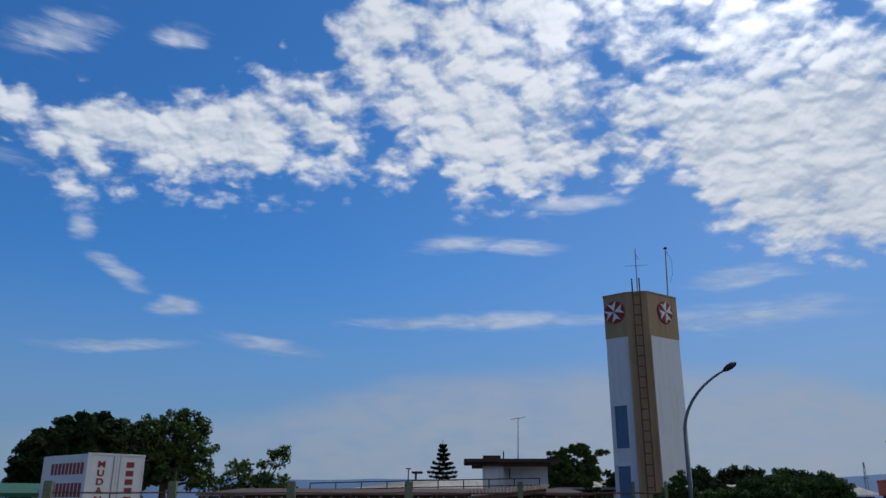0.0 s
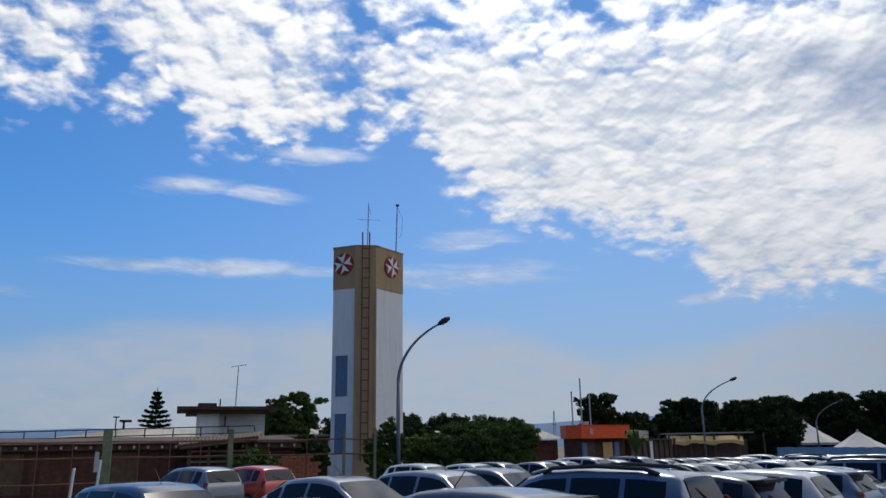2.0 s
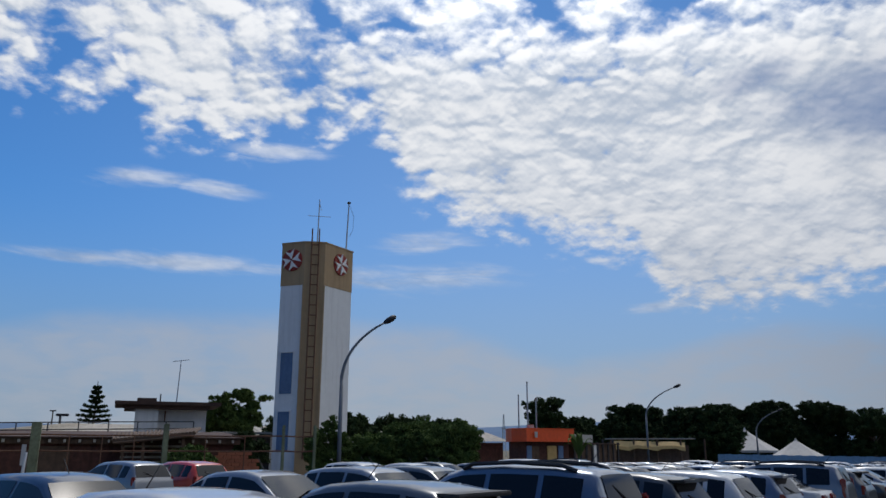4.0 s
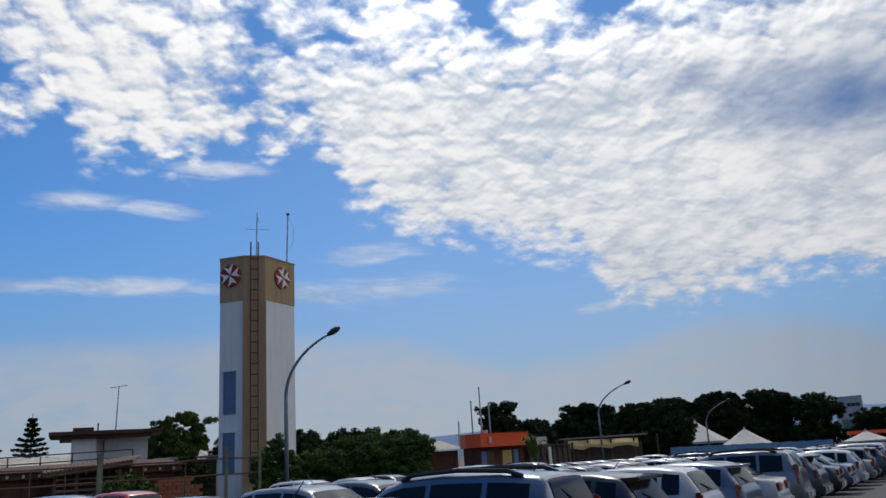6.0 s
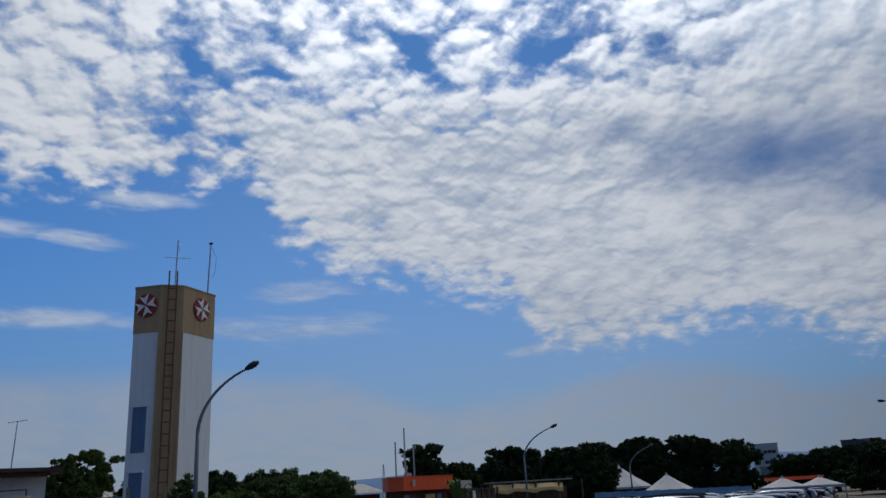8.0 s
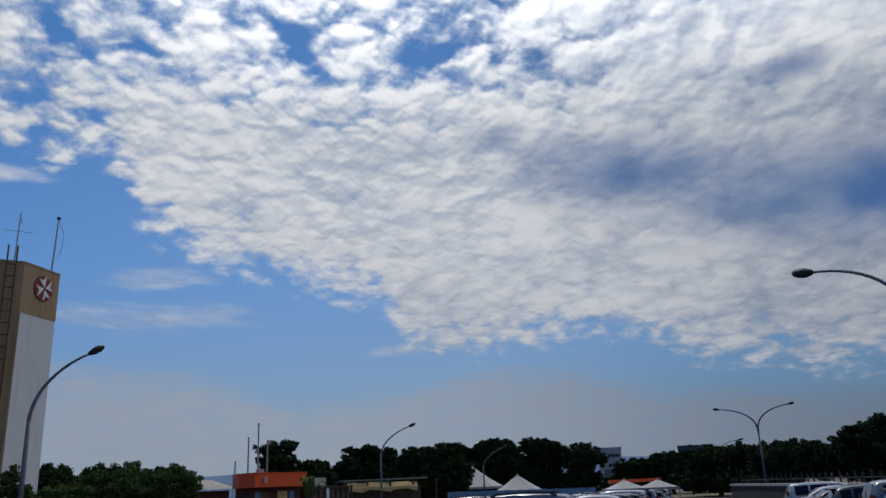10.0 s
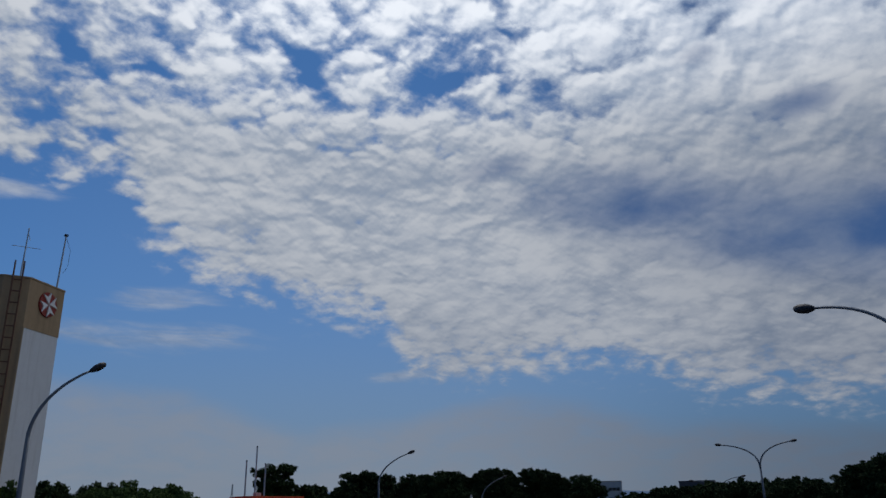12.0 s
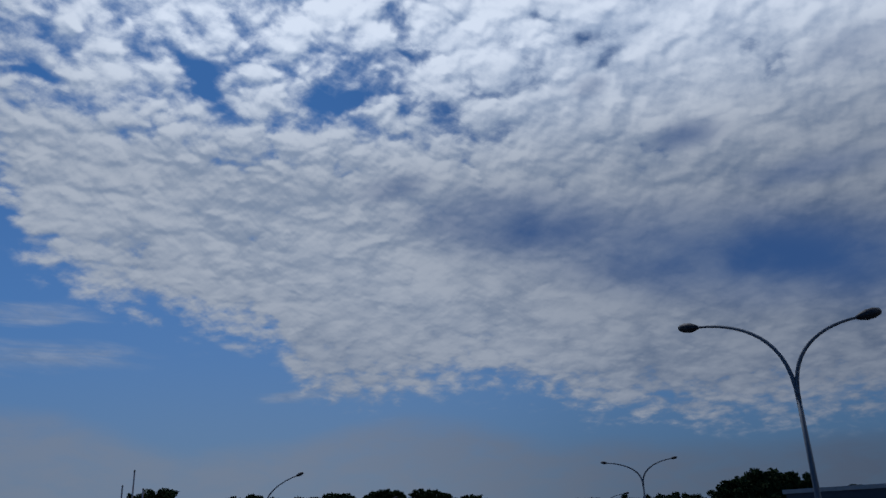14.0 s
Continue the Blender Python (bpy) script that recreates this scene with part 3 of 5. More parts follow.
# ---- street lamps ----
def street_lamp(x, y, arms, fork, label, r=0.1, head=1.0, lean=(0, 0), bend=0.6):
    """arms: (dx, dy, z) of each lamp head from the foot."""
    t = thing("street_lamp", x, y, 0, 0, label, "street lamp", "street lamps of the car park")
    part("pole", tube([(lean[0], lean[1], -1.3), (lean[0] * 0.5, lean[1] * 0.5, fork * 0.5), (0, 0, fork)], [r * 1.15, r, r * 0.8], 10), M_LAMPPOST, t, smooth=True)
    part("base_collar", tube([(lean[0], lean[1], 0), (lean[0] * 0.9, lean[1] * 0.9, 0.5)], [r * 1.7, r * 1.5], 10), M_LAMPPOST, t)
    for dx, dy, hz in arms:
        reach = math.hypot(dx, dy)
        ux, uy = dx / reach, dy / reach
        hz2 = hz - fork
        pts = []
        for k in range(15):
            s = k / 14
            a = s * math.pi / 2 * bend
            pts.append((reach * (1 - math.cos(a)) / (1 - math.cos(math.pi / 2 * bend)), fork - 0.3 + (hz2 + 0.3) * (math.sin(a) / math.sin(math.pi / 2 * bend)) ** (0.7 if bend > 0.7 else 1.0)))
        arm = part("arm", tube([(ux * a, uy * a, b) for a, b in pts], [r * 0.8 - r * 0.3 * k / 14 for k in range(15)], 8), M_LAMPPOST, t, smooth=True)
        tip, prev = Vector((pts[-1][0], 0, pts[-1][1])), Vector((pts[-3][0], 0, pts[-3][1]))
        d = (tip - prev).normalized()
        L = 0.72 * head
        secs = [(0.0, 0.05, 0.05), (0.15, 0.11, 0.10), (0.4, 0.18, 0.15), (0.7, 0.19, 0.15), (0.92, 0.13, 0.10), (1.0, 0.03, 0.03)]
        bm = bmesh.new()
        rings = []
        for s, w, hh in secs:
            c = tip + d * (s * L - 0.05)
            ring = []
            for k in range(10):
                a = 2 * math.pi * k / 10
                sy, sz = math.cos(a) * w * head, math.sin(a) * hh * head
                px, pz = c.x - d.z * sz, c.z + d.x * sz
                ring.append(bm.verts.new((ux * px - uy * sy, uy * px + ux * sy, pz)))
            rings.append(ring)
        for r0, r1 in zip(rings, rings[1:]):
            for k in range(10):
                bm.faces.new((r0[k], r0[(k + 1) % 10], r1[(k + 1) % 10], r1[k]))
        bm.faces.new(rings[0]), bm.faces.new(rings[-1])
        hd = part("lamp_head", bm, M_DARK, t, "dark cobra-head lamp housing", True)
        c = tip + d * (0.58 * L)
        bm = bmesh.new()
        bmesh.ops.create_uvsphere(bm, u_segments=10, v_segments=6, radius=0.10 * head, matrix=Matrix.Translation((ux * c.x, uy * c.x, c.z - 0.05 * head)) @ Matrix.Diagonal((1.3, 1, 0.7, 1)))
        part("lens", bm, M_LENS, hd, smooth=True)
    return t


street_lamp(11.6, 40.45, [(2.1, -0.55, 8.42)], 5.6, "tall grey street lamp with one curved arm beside the tower", 0.11, 1.1)
street_lamp(57.0, 76.5, [(2.6, -2.0, 8.82)], 5.9, "tall grey street lamp with one curved arm", 0.12, 1.25)
street_lamp(83.4, 87.6, [(2.3, -2.0, 7.2)], 4.6, "grey street lamp with one curved arm before the tents", 0.12)
street_lamp(92.05, 49.44, [(-2.1, 3.4, 9.4), (1.1, -3.5, 9.45)], 6.6, "tall street lamp with two curved arms", 0.13, 1.1, bend=0.86)
street_lamp(27.05, 9.72, [(0.7, 3.0, 7.9), (1.3, -1.75, 7.35)], 5.0, "tall grey street lamp forking into two curved arms", 0.085, 1.08, (0.0, 0.0), 0.86)
street_lamp(170.5, 101.5, [(-3.0, 4.5, 8.9), (2.4, -4.2, 9.6)], 6.2, "far street lamp with two curved arms", 0.15, 1.6, bend=0.86)


# ---- cars ----
SHAPES = {
    # length, width, height, top line (x, z), front window (x0, x1), rear window (x0, x1), side window (x0, x1), pillars
    "hatchback": (3.9, 1.68, 1.49, [(1.95, 0.55), (1.86, 0.74), (1.5, 0.86), (0.95, 0.96), (0.30, 1.38), (0.0, 1.46), (-0.5, 1.49), (-1.1, 1.47), (-1.5, 1.41), (-1.62, 1.34), (-1.86, 0.98), (-1.92, 0.85), (-1.95, 0.5)],
                  (0.90, 0.33), (-1.60, -1.84), (0.82, -1.5), (-0.35, -1.15)),
    "sedan": (4.3, 1.70, 1.46, [(2.15, 0.55), (2.05, 0.74), (1.6, 0.87), (1.05, 0.97), (0.35, 1.38), (0.0, 1.45), (-0.4, 1.46), (-0.8, 1.43), (-1.05, 1.37), (-1.62, 1.04), (-1.75, 1.01), (-2.08, 0.98), (-2.15, 0.5)],
              (1.0, 0.38), (-1.06, -1.58), (0.9, -1.38), (-0.3, -0.98)),
    "estate_car": (4.35, 1.74, 1.64, [(2.17, 0.6), (2.08, 0.82), (1.65, 0.98), (1.05, 1.08), (0.42, 1.52), (0.1, 1.61), (-0.5, 1.64), (-1.3, 1.62), (-1.8, 1.57), (-1.92, 1.5), (-2.08, 1.1), (-2.13, 0.9), (-2.17, 0.5)],
                   (1.0, 0.45), (-1.90, -2.06), (0.9, -1.72), (-0.3, -1.12)),
}


def car(kind, paint, label, rails=False, spoiler=False, aerial=True):
    L, Wd, H, top, ws, rw, sw, pil = SHAPES[kind]
    w = Wd / 2
    xs_top, zs_top = [p[0] for p in top][::-1], [p[1] for p in top][::-1]
    zt = lambda x: float(np.interp(x, xs_top, zs_top))
    zb = lambda x: min(zt(x) - 0.05, 0.90 + (H - 1.46) * 0.5 + 0.03 * -x)
    def plan(x):
        return w * (1 - 0.16 * (abs(x) / (L / 2)) ** 6)
    def rh(x):
        k = max(0.0, min(1.0, (zt(x) - zb(x) - 0.05) / 0.45))
        return plan(x) * (0.90 - 0.21 * k)
    t = tagged(new(kind), label, "car", "cars in the car park")
    xs = sorted(set([p[0] for p in top] + [1.3, 0.6, -0.3, -0.75, -1.3]))
    xs = [x for x in xs if abs(x) <= L / 2]
    bm = bmesh.new()
    rings = []
    for x in xs:
        y, b, z = plan(x), zb(x), zt(x)
        low = 0.24 if abs(x) < L / 2 - 0.1 else 0.34
        half = [(y * 0.86, low), (y * 0.985, min(0.42, b - 0.1)), (y, min(0.66, b - 0.04)), (y * 0.965, b), (rh(x) + 0.01, b + (z - b) * 0.86), (rh(x) * 0.90, b + (z - b) * 0.965), (rh(x) * 0.5, z - 0.006), (0, z)]
        full = [(x, yy, zz2) for yy, zz2 in half] + [(x, -yy, zz2) for yy, zz2 in half[-2::-1]]
        rings.append([bm.verts.new(p) for p in full])
    for a, b in zip(rings, rings[1:]):
        for k in range(len(a) - 1):
            bm.faces.new((a[k], a[k + 1], b[k + 1], b[k]))
        bm.faces.new((a[-1], a[0], b[0], b[-1]))
    bm.faces.new(rings[0]), bm.faces.new(rings[-1])
    part("body", bm, PAINT[paint], t, smooth=True)

    def side_pt(x, s, off):
        b, z = zb(x), zt(x)
        return plan(x) * 0.965 * (1 - s) + (rh(x) + 0.01) * s + off, b + (z - b) * 0.86 * s

    for sg in (1, -1):
        edges = [sw[0], pil[0] + 0.04, pil[0] - 0.04, pil[1] + 0.04, pil[1] - 0.04, sw[1]]
        for i in range(0, 6, 2):
            x0, x1 = edges[i], edges[i + 1]
            bm = bmesh.new()
            cols = []
            for k in range(7):
                x = x0 + (x1 - x0) * k / 6
                lo, hi = side_pt(x, 0.10, 0.008), side_pt(x, 0.93, 0.008)
                cols.append((bm.verts.new((x, lo[0] * sg, lo[1])), bm.verts.new((x, hi[0] * sg, hi[1]))))
            for a, b in zip(cols, cols[1:]):
                bm.faces.new((a[0], b[0], b[1], a[1]))
            part("side_window", bm, M_GLASS, t, smooth=True)
        bm = box(0.66, (w + 0.02) * sg - 0.09, zb(0.7) + 0.0, 0.82, (w + 0.02) * sg + 0.11, zb(0.7) + 0.14, 0.03)
        part("door_mirror", bm, PAINT[paint] if paint != "grey" else M_TRIM, t)
        if kind == "sedan":
            bm = box(-L / 2 - 0.01, sg * w * 0.56 - 0.17, 0.72, -L / 2 + 0.12, sg * w * 0.56 + 0.22, 0.92, 0.03)
        else:
            bm = box(rw[1] - 0.035, sg * w * 0.80 - 0.05, 0.74, rw[1] + 0.10, sg * w * 0.80 + 0.075, 1.02 if kind == "hatchback" else 1.25, 0.03)
        part("tail_lamp", bm, M_TAIL, t)
        bm = box(L / 2 - 0.32, sg * w * 0.7 - 0.16, 0.60, L / 2 - 0.06, sg * w * 0.7 + 0.14, 0.76, 0.04)
        part("headlamp", bm, M_LENS, t)
        for hx in (0.25, -0.75):
            part("door_handle", box(hx - 0.09, sg * w - 0.02, 0.78, hx + 0.09, sg * w + 0.03, 0.81, 0.008), PAINT[paint], t)
        for wx in (L * 0.30, -L * 0.30):
            bm = bmesh.new()
            bmesh.ops.create_cone(bm, cap_ends=True, segments=20, radius1=0.30, radius2=0.30, depth=0.2, matrix=Matrix.Translation((wx, sg * (w - 0.07), 0.30)) @ Matrix.Rotation(math.pi / 2, 4, "X"))
            whl = part("wheel", bm, M_TYRE, t)
            bm = bmesh.new()
            bmesh.ops.create_cone(bm, cap_ends=True, segments=14, radius1=0.19, radius2=0.19, depth=0.22, matrix=Matrix.Translation((wx, sg * (w - 0.07), 0.30)) @ Matrix.Rotation(math.pi / 2, 4, "X"))
            part("rim", bm, M_STEEL, whl)
        if rails:
            pts = [(x, sg * rh(x) * 0.93, zt(x) + h2) for x, h2 in ((0.15, -0.03), (0.0, 0.02), (-0.7, 0.03), (-1.4, 0.02), (-1.6, -0.03))]
            part("roof_rail", tube(pts, 0.032, 6), M_TRIM, t, "black roof rail")
    for nm, (x0, x1), inset in (("windscreen", ws, 0.0), ("rear_window", rw, 0.0)):
        bm = bmesh.new()
        grid = []
        for k in range(6):
            x = x0 + (x1 - x0) * k / 5
            row = []
            for j in range(7):
                f = (j / 6 * 2 - 1) * 0.93
                zc = zt(x) + 0.010 - 0.012 * f * f
                row.append(bm.verts.new((x + (0.012 if nm == "windscreen" else -0.012), f * rh(x) * 0.97, zc)))
            grid.append(row)
        for a, b in zip(grid, grid[1:]):
            for j in range(6):
                bm.faces.new((a[j], a[j + 1], b[j + 1], b[j]))
        part(nm, bm, M_GLASS, t, smooth=True)
    part("wiper", tube([(rw[1] - 0.03, 0, zt(rw[1]) + 0.02), (rw[1] * 0.96, 0.3, zt(rw[1] * 0.96) + 0.03)], 0.012, 5), M_TRIM, t)
    part("rear_bumper", box(-L / 2 - 0.05, -w * 0.86, 0.32, -L / 2 + 0.12, w * 0.86, 0.60, 0.05), PAINT[paint], t)
    part("number_plate", box(-L / 2 - 0.065, -0.2, 0.42, -L / 2 - 0.045, 0.2, 0.53), M_PLATE, t)
    if spoiler:
        x = rw[0]
        part("spoiler", box(x - 0.22, -rh(x) * 0.9, zt(x) - 0.015, x + 0.12, rh(x) * 0.9, zt(x) + 0.035, 0.015), PAINT[paint] if paint != "grey" else M_TRIM, t)
    if aerial:
        x = -0.1 if kind != "estate_car" else -1.5
        part("aerial", tube([(x, 0, zt(x)), (x - 0.2, 0, zt(x) + 0.22)], [0.009, 0.005], 5), M_TRIM, t)
    return t


CARS = {}


def park(kind, paint, u, n, front, label="", turn=0.0, **kw):
    """A car at u along the row; n is where its rear bumper stands, front = 1: nose away from the aisle."""
    key = (kind, paint, tuple(sorted(kw.items())))
    L = SHAPES[kind][0]
    mid = lot(u, n + front * L / 2)
    a = math.degrees(math.atan2(N.y * front, N.x * front)) + turn
    m = pose(mid[0], mid[1], fall(u), 0, 0, a)
    if key not in CARS:
        CARS[key] = car(kind, paint, label or f"parked {paint.replace('_', ' ')} {kind.replace('_', ' ')} with dark windows", **kw)
        CARS[key].matrix_basis = m
        return CARS[key]
    ob = copy_thing(CARS[key], m)
    if label:
        ob["label"] = label
    return ob


near = [("hatchback", "white", {}), ("hatchback", "grey", {"spoiler": True}), ("estate_car", "blue_silver", {"rails": True}), ("hatchback", "black", {"spoiler": True}),
        ("hatchback", "white", {}), ("hatchback", "blue_silver", {"spoiler": True}), ("sedan", "white", {}), ("estate_car", "silver", {"rails": True}),
        ("hatchback", "grey", {"spoiler": True}), ("sedan", "black", {}), ("sedan", "blue_silver", {}), ("hatchback", "white", {}), ("sedan", "silver", {})]
for i, (kind, paint, kw) in enumerate(near):
    park(kind, paint, 5.6 + i * 2.75, 3.8 - 0.07 * i + (0.7, 0.4, 0.1)[min(i, 2)], 1, turn=(i * 37 % 5) - 2, **kw)
pick = random.Random(11)
OPTIONS = [("hatchback", "white", {}), ("sedan", "silver", {}), ("hatchback", "blue_silver", {"spoiler": True}), ("sedan", "white", {}), ("estate_car", "silver", {"rails": True}), ("hatchback", "black", {"spoiler": True}),
           ("sedan", "black", {}), ("hatchback", "grey", {"spoiler": True}), ("sedan", "blue_silver", {}), ("estate_car", "white", {})]
for i in range(17):
    k = pick.choice(OPTIONS)
    park(k[0], k[1], 41.4 + i * 2.6, 2.9 + pick.uniform(-0.3, 0.3), 1, turn=pick.uniform(-2, 2), **k[2])
second = [("hatchback", "dark_blue", {}), ("sedan", "silver", {}), ("hatchback", "silver", {}), ("hatchback", "grey", {"spoiler": True})]
for i in range(32):
    k = second[i] if i < 4 else pick.choice(OPTIONS)
    park(k[0], k[1], 8.5 + i * 2.7 if i else 7.5, 12.8 + pick.uniform(-0.3, 0.3), -1, turn=pick.uniform(-2, 2), **k[2])
third = {4: ("hatchback", "silver", {}), 5: ("hatchback", "red", {})}
for i in range(30):
    k = third.get(i) or pick.choice(OPTIONS)
    if i not in (0, 1, 2, 3, 6):
        park(k[0], k[1], {4: 16.0, 5: 18.35}.get(i, 5.4 + i * 2.65), (21.4 if i in third else 22.0) + pick.uniform(-0.3, 0.3), 1 if i in third else -1, turn=pick.uniform(-2, 2), **k[2])
park("hatchback", "silver", 6.3, 16.9, 1, "parked silver hatchback in front of the red-brown shed")
for i in range(9):
    k = pick.choice(OPTIONS)
    park(k[0], k[1], 22 + i * 2.7, -3.4 + pick.uniform(-0.3, 0.3), -1, turn=pick.uniform(-2, 2), **k[2])


# ---- fence and low sheds ----
fence = tagged(new("pipe_fence"), "fence of mossy concrete posts with rusty pipe rails", "fence")
POSTS = [(-18.5, 36.5), (-13.0, 37.0), (-7.6, 37.4), (-2.2, 37.9), (3.0, 37.9), (8.1, 37.2), (9.5, 36.9)]
for i, (x, y) in enumerate(POSTS):
    big = 0.19 if i < 4 else (0.12 if i == 4 else 0.07)
    part("post", box(x - big, y - big * 0.8, -1.3, x + big, y + big * 0.8, 2.92, 0.03), M_POST, fence)
for (x0, y0), (x1, y1) in zip(POSTS, POSTS[1:]):
    for z in (2.42, 1.75, 0.7):
        part("rail", tube([(x0, y0 + 0.02, z), ((x0 + x1) / 2, (y0 + y1) / 2, z - 0.03), (x1, y1 + 0.02, z)], 0.04, 6), M_RUST, fence)
    n = max(1, int((x1 - x0) / 1.3))
    for k in range(1, n):
        f = k / n
        part("upright", tube([(x0 + (x1 - x0) * f, y0 + (y1 - y0) * f, 0), (x0 + (x1 - x0) * f, y0 + (y1 - y0) * f, 2.42)], 0.028, 5), M_RUST, fence)

shed = tagged(new("long_shed"), "long low red-brown shed with a weathered roof behind the fence", "shed")
part("wall", box(-13, 42.0, -1.3, 6.5, 42.25, 2.05), M_BRICK, shed)
part("eave_beam", box(-13.3, 41.75, 2.05, 6.8, 42.1, 2.3, 0.02), M_TIMBER, shed)
bm = bmesh.new()
vs = [bm.verts.new(p) for p in ((-13.4, 41.6, 2.32), (7, 41.6, 2.32), (7, 50.5, 2.75), (-13.4, 50.5, 2.75))]
bm.faces.new(vs)
r = bmesh.ops.extrude_face_region(bm, geom=bm.faces[:])
bmesh.ops.translate(bm, vec=(0, 0, 0.07), verts=[v for v in r["geom"] if isinstance(v, bmesh.types.BMVert)])
part("roof", bm, M_SLAB, shed)
for k in range(31):
    x = -12.8 + k * 0.64
    part("rafter_end", box(x - 0.05, 41.55, 2.12, x + 0.05, 41.75, 2.26), M_BROOF, shed)
for k in range(11):
    x = -12.6 + k * 1.68
    part("wall_panel", box(x, 41.96, 0.1, x + 1.5, 42.0, 1.95, 0.01), M_BRICK if k % 3 else M_TIMBER, shed)
part("back_wall", box(-13, 50.0, -1.3, 6.5, 50.2, 2.7), M_BRICK, shed)
for k in range(5):
    part("plank", box(1.2, 41.4, 0.9 + k * 0.25, 4.6, 41.48, 1.0 + k * 0.25), M_BROOF, shed, "pale weathered plank")
sign = tagged(new("notice_board"), "small pale notice on the fence", "sign")
part("board", box(-2.65, 37.7, 1.15, -2.48, 37.76, 2.0, 0.01), M_PLATE, sign)

rail = tagged(new("roof_railing"), "dark pipe railing along the shed roof", "railing")
for z in (3.35, 2.95):
    part("rail", tube([(-8.9, 49.2, z - 0.25), (-2, 49.5, z - 0.08), (5.1, 49.8, z + 0.06)], 0.035, 6), M_DARK, rail)
for k in range(10):
    f = k / 9
    part("baluster", tube([(-8.9 + 14 * f, 49.2 + 0.6 * f, 2.6), (-8.9 + 14 * f, 49.2 + 0.6 * f, 3.1 + 0.31 * f)], 0.035, 6), M_DARK, rail)

hall = tagged(new("hall"), "wide low hall with a pale weathered fibre-cement roof", "building")
part("wall", box(-10, 72, -1.3, 16, 88, 2.9), M_BRICK, hall)
bm = bmesh.new()
ridge = [(-10.6, 71.2, 2.95), (16.6, 71.2, 2.95), (16.6, 80, 3.95), (-3.5, 80, 3.95)]
lo = [bm.verts.new(p) for p in ridge]
hi = [bm.verts.new((x, y, z + 0.08)) for x, y, z in ridge]
bm.faces.new(lo[::-1]), bm.faces.new(hi)
for i in range(4):
    bm.faces.new((lo[i], lo[(i + 1) % 4], hi[(i + 1) % 4], hi[i]))
part("roof", bm, M_BROOF, hall)
for k in range(34):
    x = -9.8 + k * 0.78
    xt = max(x, -3.4 + (k * 0.18))
    part("corrugation", tube([(x, 71.2, 3.04), (xt, 79.9, 4.04)], 0.05, 5), M_BROOF, hall)

house = tagged(new("rooftop_house"), "small white rendered block with a dark flat overhanging roof", "building")
part("wall", box(2.2, 61.6, 1.5, 6.9, 65.0, 4.62), M_HOUSE, house)
part("side_wall", box(1.95, 60.6, 1.5, 3.5, 61.6, 4.62), M_HOUSE, house)
part("podium", box(1.0, 60.4, -1.3, 8.0, 66, 1.5), M_BRICK, house)
part("roof_slab", box(0.55, 59.9, 4.85, 7.75, 66, 5.1, 0.02), M_SLAB, house)
part("fascia", box(1.2, 60.2, 4.6, 7.0, 65.6, 4.86, 0.02), M_SLAB, house)
part("tank_box", box(2.0, 60.5, 5.1, 3.3, 62.0, 5.36, 0.02), M_SLAB, house)
part("downpipe", tube([(4.0, 61.52, 4.5), (4.0, 61.52, 3.7)], 0.05, 6), M_RUST, house)
part("vent_pipe", tube([(3.6, 62.0, 5.1), (3.6, 62.0, 5.75)], 0.05, 6), M_DARK, house)
aer = tagged(new("television_aerial"), "thin steel television aerial on a pole", "antenna")
part("pole", tube([(4.85, 64.0, 5.1), (4.95, 64.0, 8.5)], [0.045, 0.03], 6), M_STEEL, aer)
part("boom", tube([(4.35, 63.9, 8.35), (5.55, 64.0, 8.55)], 0.025, 6), M_STEEL, aer)
for k in range(5):
    x = 4.45 + k * 0.25
    part("element", tube([(x, 63.6, 8.37 + k * 0.04), (x, 64.3, 8.37 + k * 0.04)], 0.012, 5), M_STEEL, aer)

low_house = tagged(new("low_building"), "low white building with a grey roof behind the hedge", "building")
part("wall", box(8.5, 60, -1.3, 24, 66, 2.5), M_HOUSE, low_house)
part("roof", box(8.0, 59.2, 2.5, 24.5, 66.6, 2.75, 0.03), M_BROOF, low_house)
dark_shed = tagged(new("lean_to"), "dark timber lean-to with a sloping roof by the house", "shed")
part("wall", box(7.4, 57.5, -1.3, 11.0, 59.3, 2.8), M_TIMBER, dark_shed)
part("roof", box(7.0, 57.0, 2.82, 11.4, 59.1, 2.95, m=pose(0, 0, 0.05, 0, 0, 0)), M_BROOF, dark_shed)
brick_pile = tagged(new("brick_stack"), "stack of bare red bricks behind the fence", "bricks")
brick_me = box(0, 0, 0, 0.38, 0.18, 0.16, 0.008)
first = part("brick", brick_me, mat("raw_brick", (0.30, 0.10, 0.05), 0.9, 0, 6, 0.3, 0.3, spread=0.3), brick_pile)
first.location = (5.4, 40.0, 0.0)
for j in range(10):
    for i in range(6 - j // 4):
        if i or j:
            b = first.copy()
            scene.collection.objects.link(b)
            b.location = (5.4 + i * 0.4 + (j % 2) * 0.15, 40.0, j * 0.172)

# ---- removal truck ----
truck = thing("removal_truck", -24.2, 52.4, 0, 50, "white removal truck box with dark red lettering", "truck")
# local x runs along the rear doors, local y along the long side
part("box_body", box(0, 0, 1.0, 4.3 * 0.92, 6.8, 5.05, 0.04), M_TRUCK, truck)
truck.matrix_world = pose(-24.2, 52.4, 0, 0, 0, 50)
for x in (0.0, 1.86, 2.04, 3.9):
    part("door_frame", box(x - 0.05, -0.05, 1.0, x + 0.07, 0.0, 5.05, 0.01), M_TRUCK, truck)
for x in (1.75, 2.2):
    part("lock_rod", tube([(x, -0.07, 1.1), (x, -0.07, 4.95)], 0.025, 6), M_STEEL, truck)
part("top_rail", box(-0.05, -0.06, 4.98, 4.02, 0.06, 5.1, 0.01), M_TRUCK, truck)
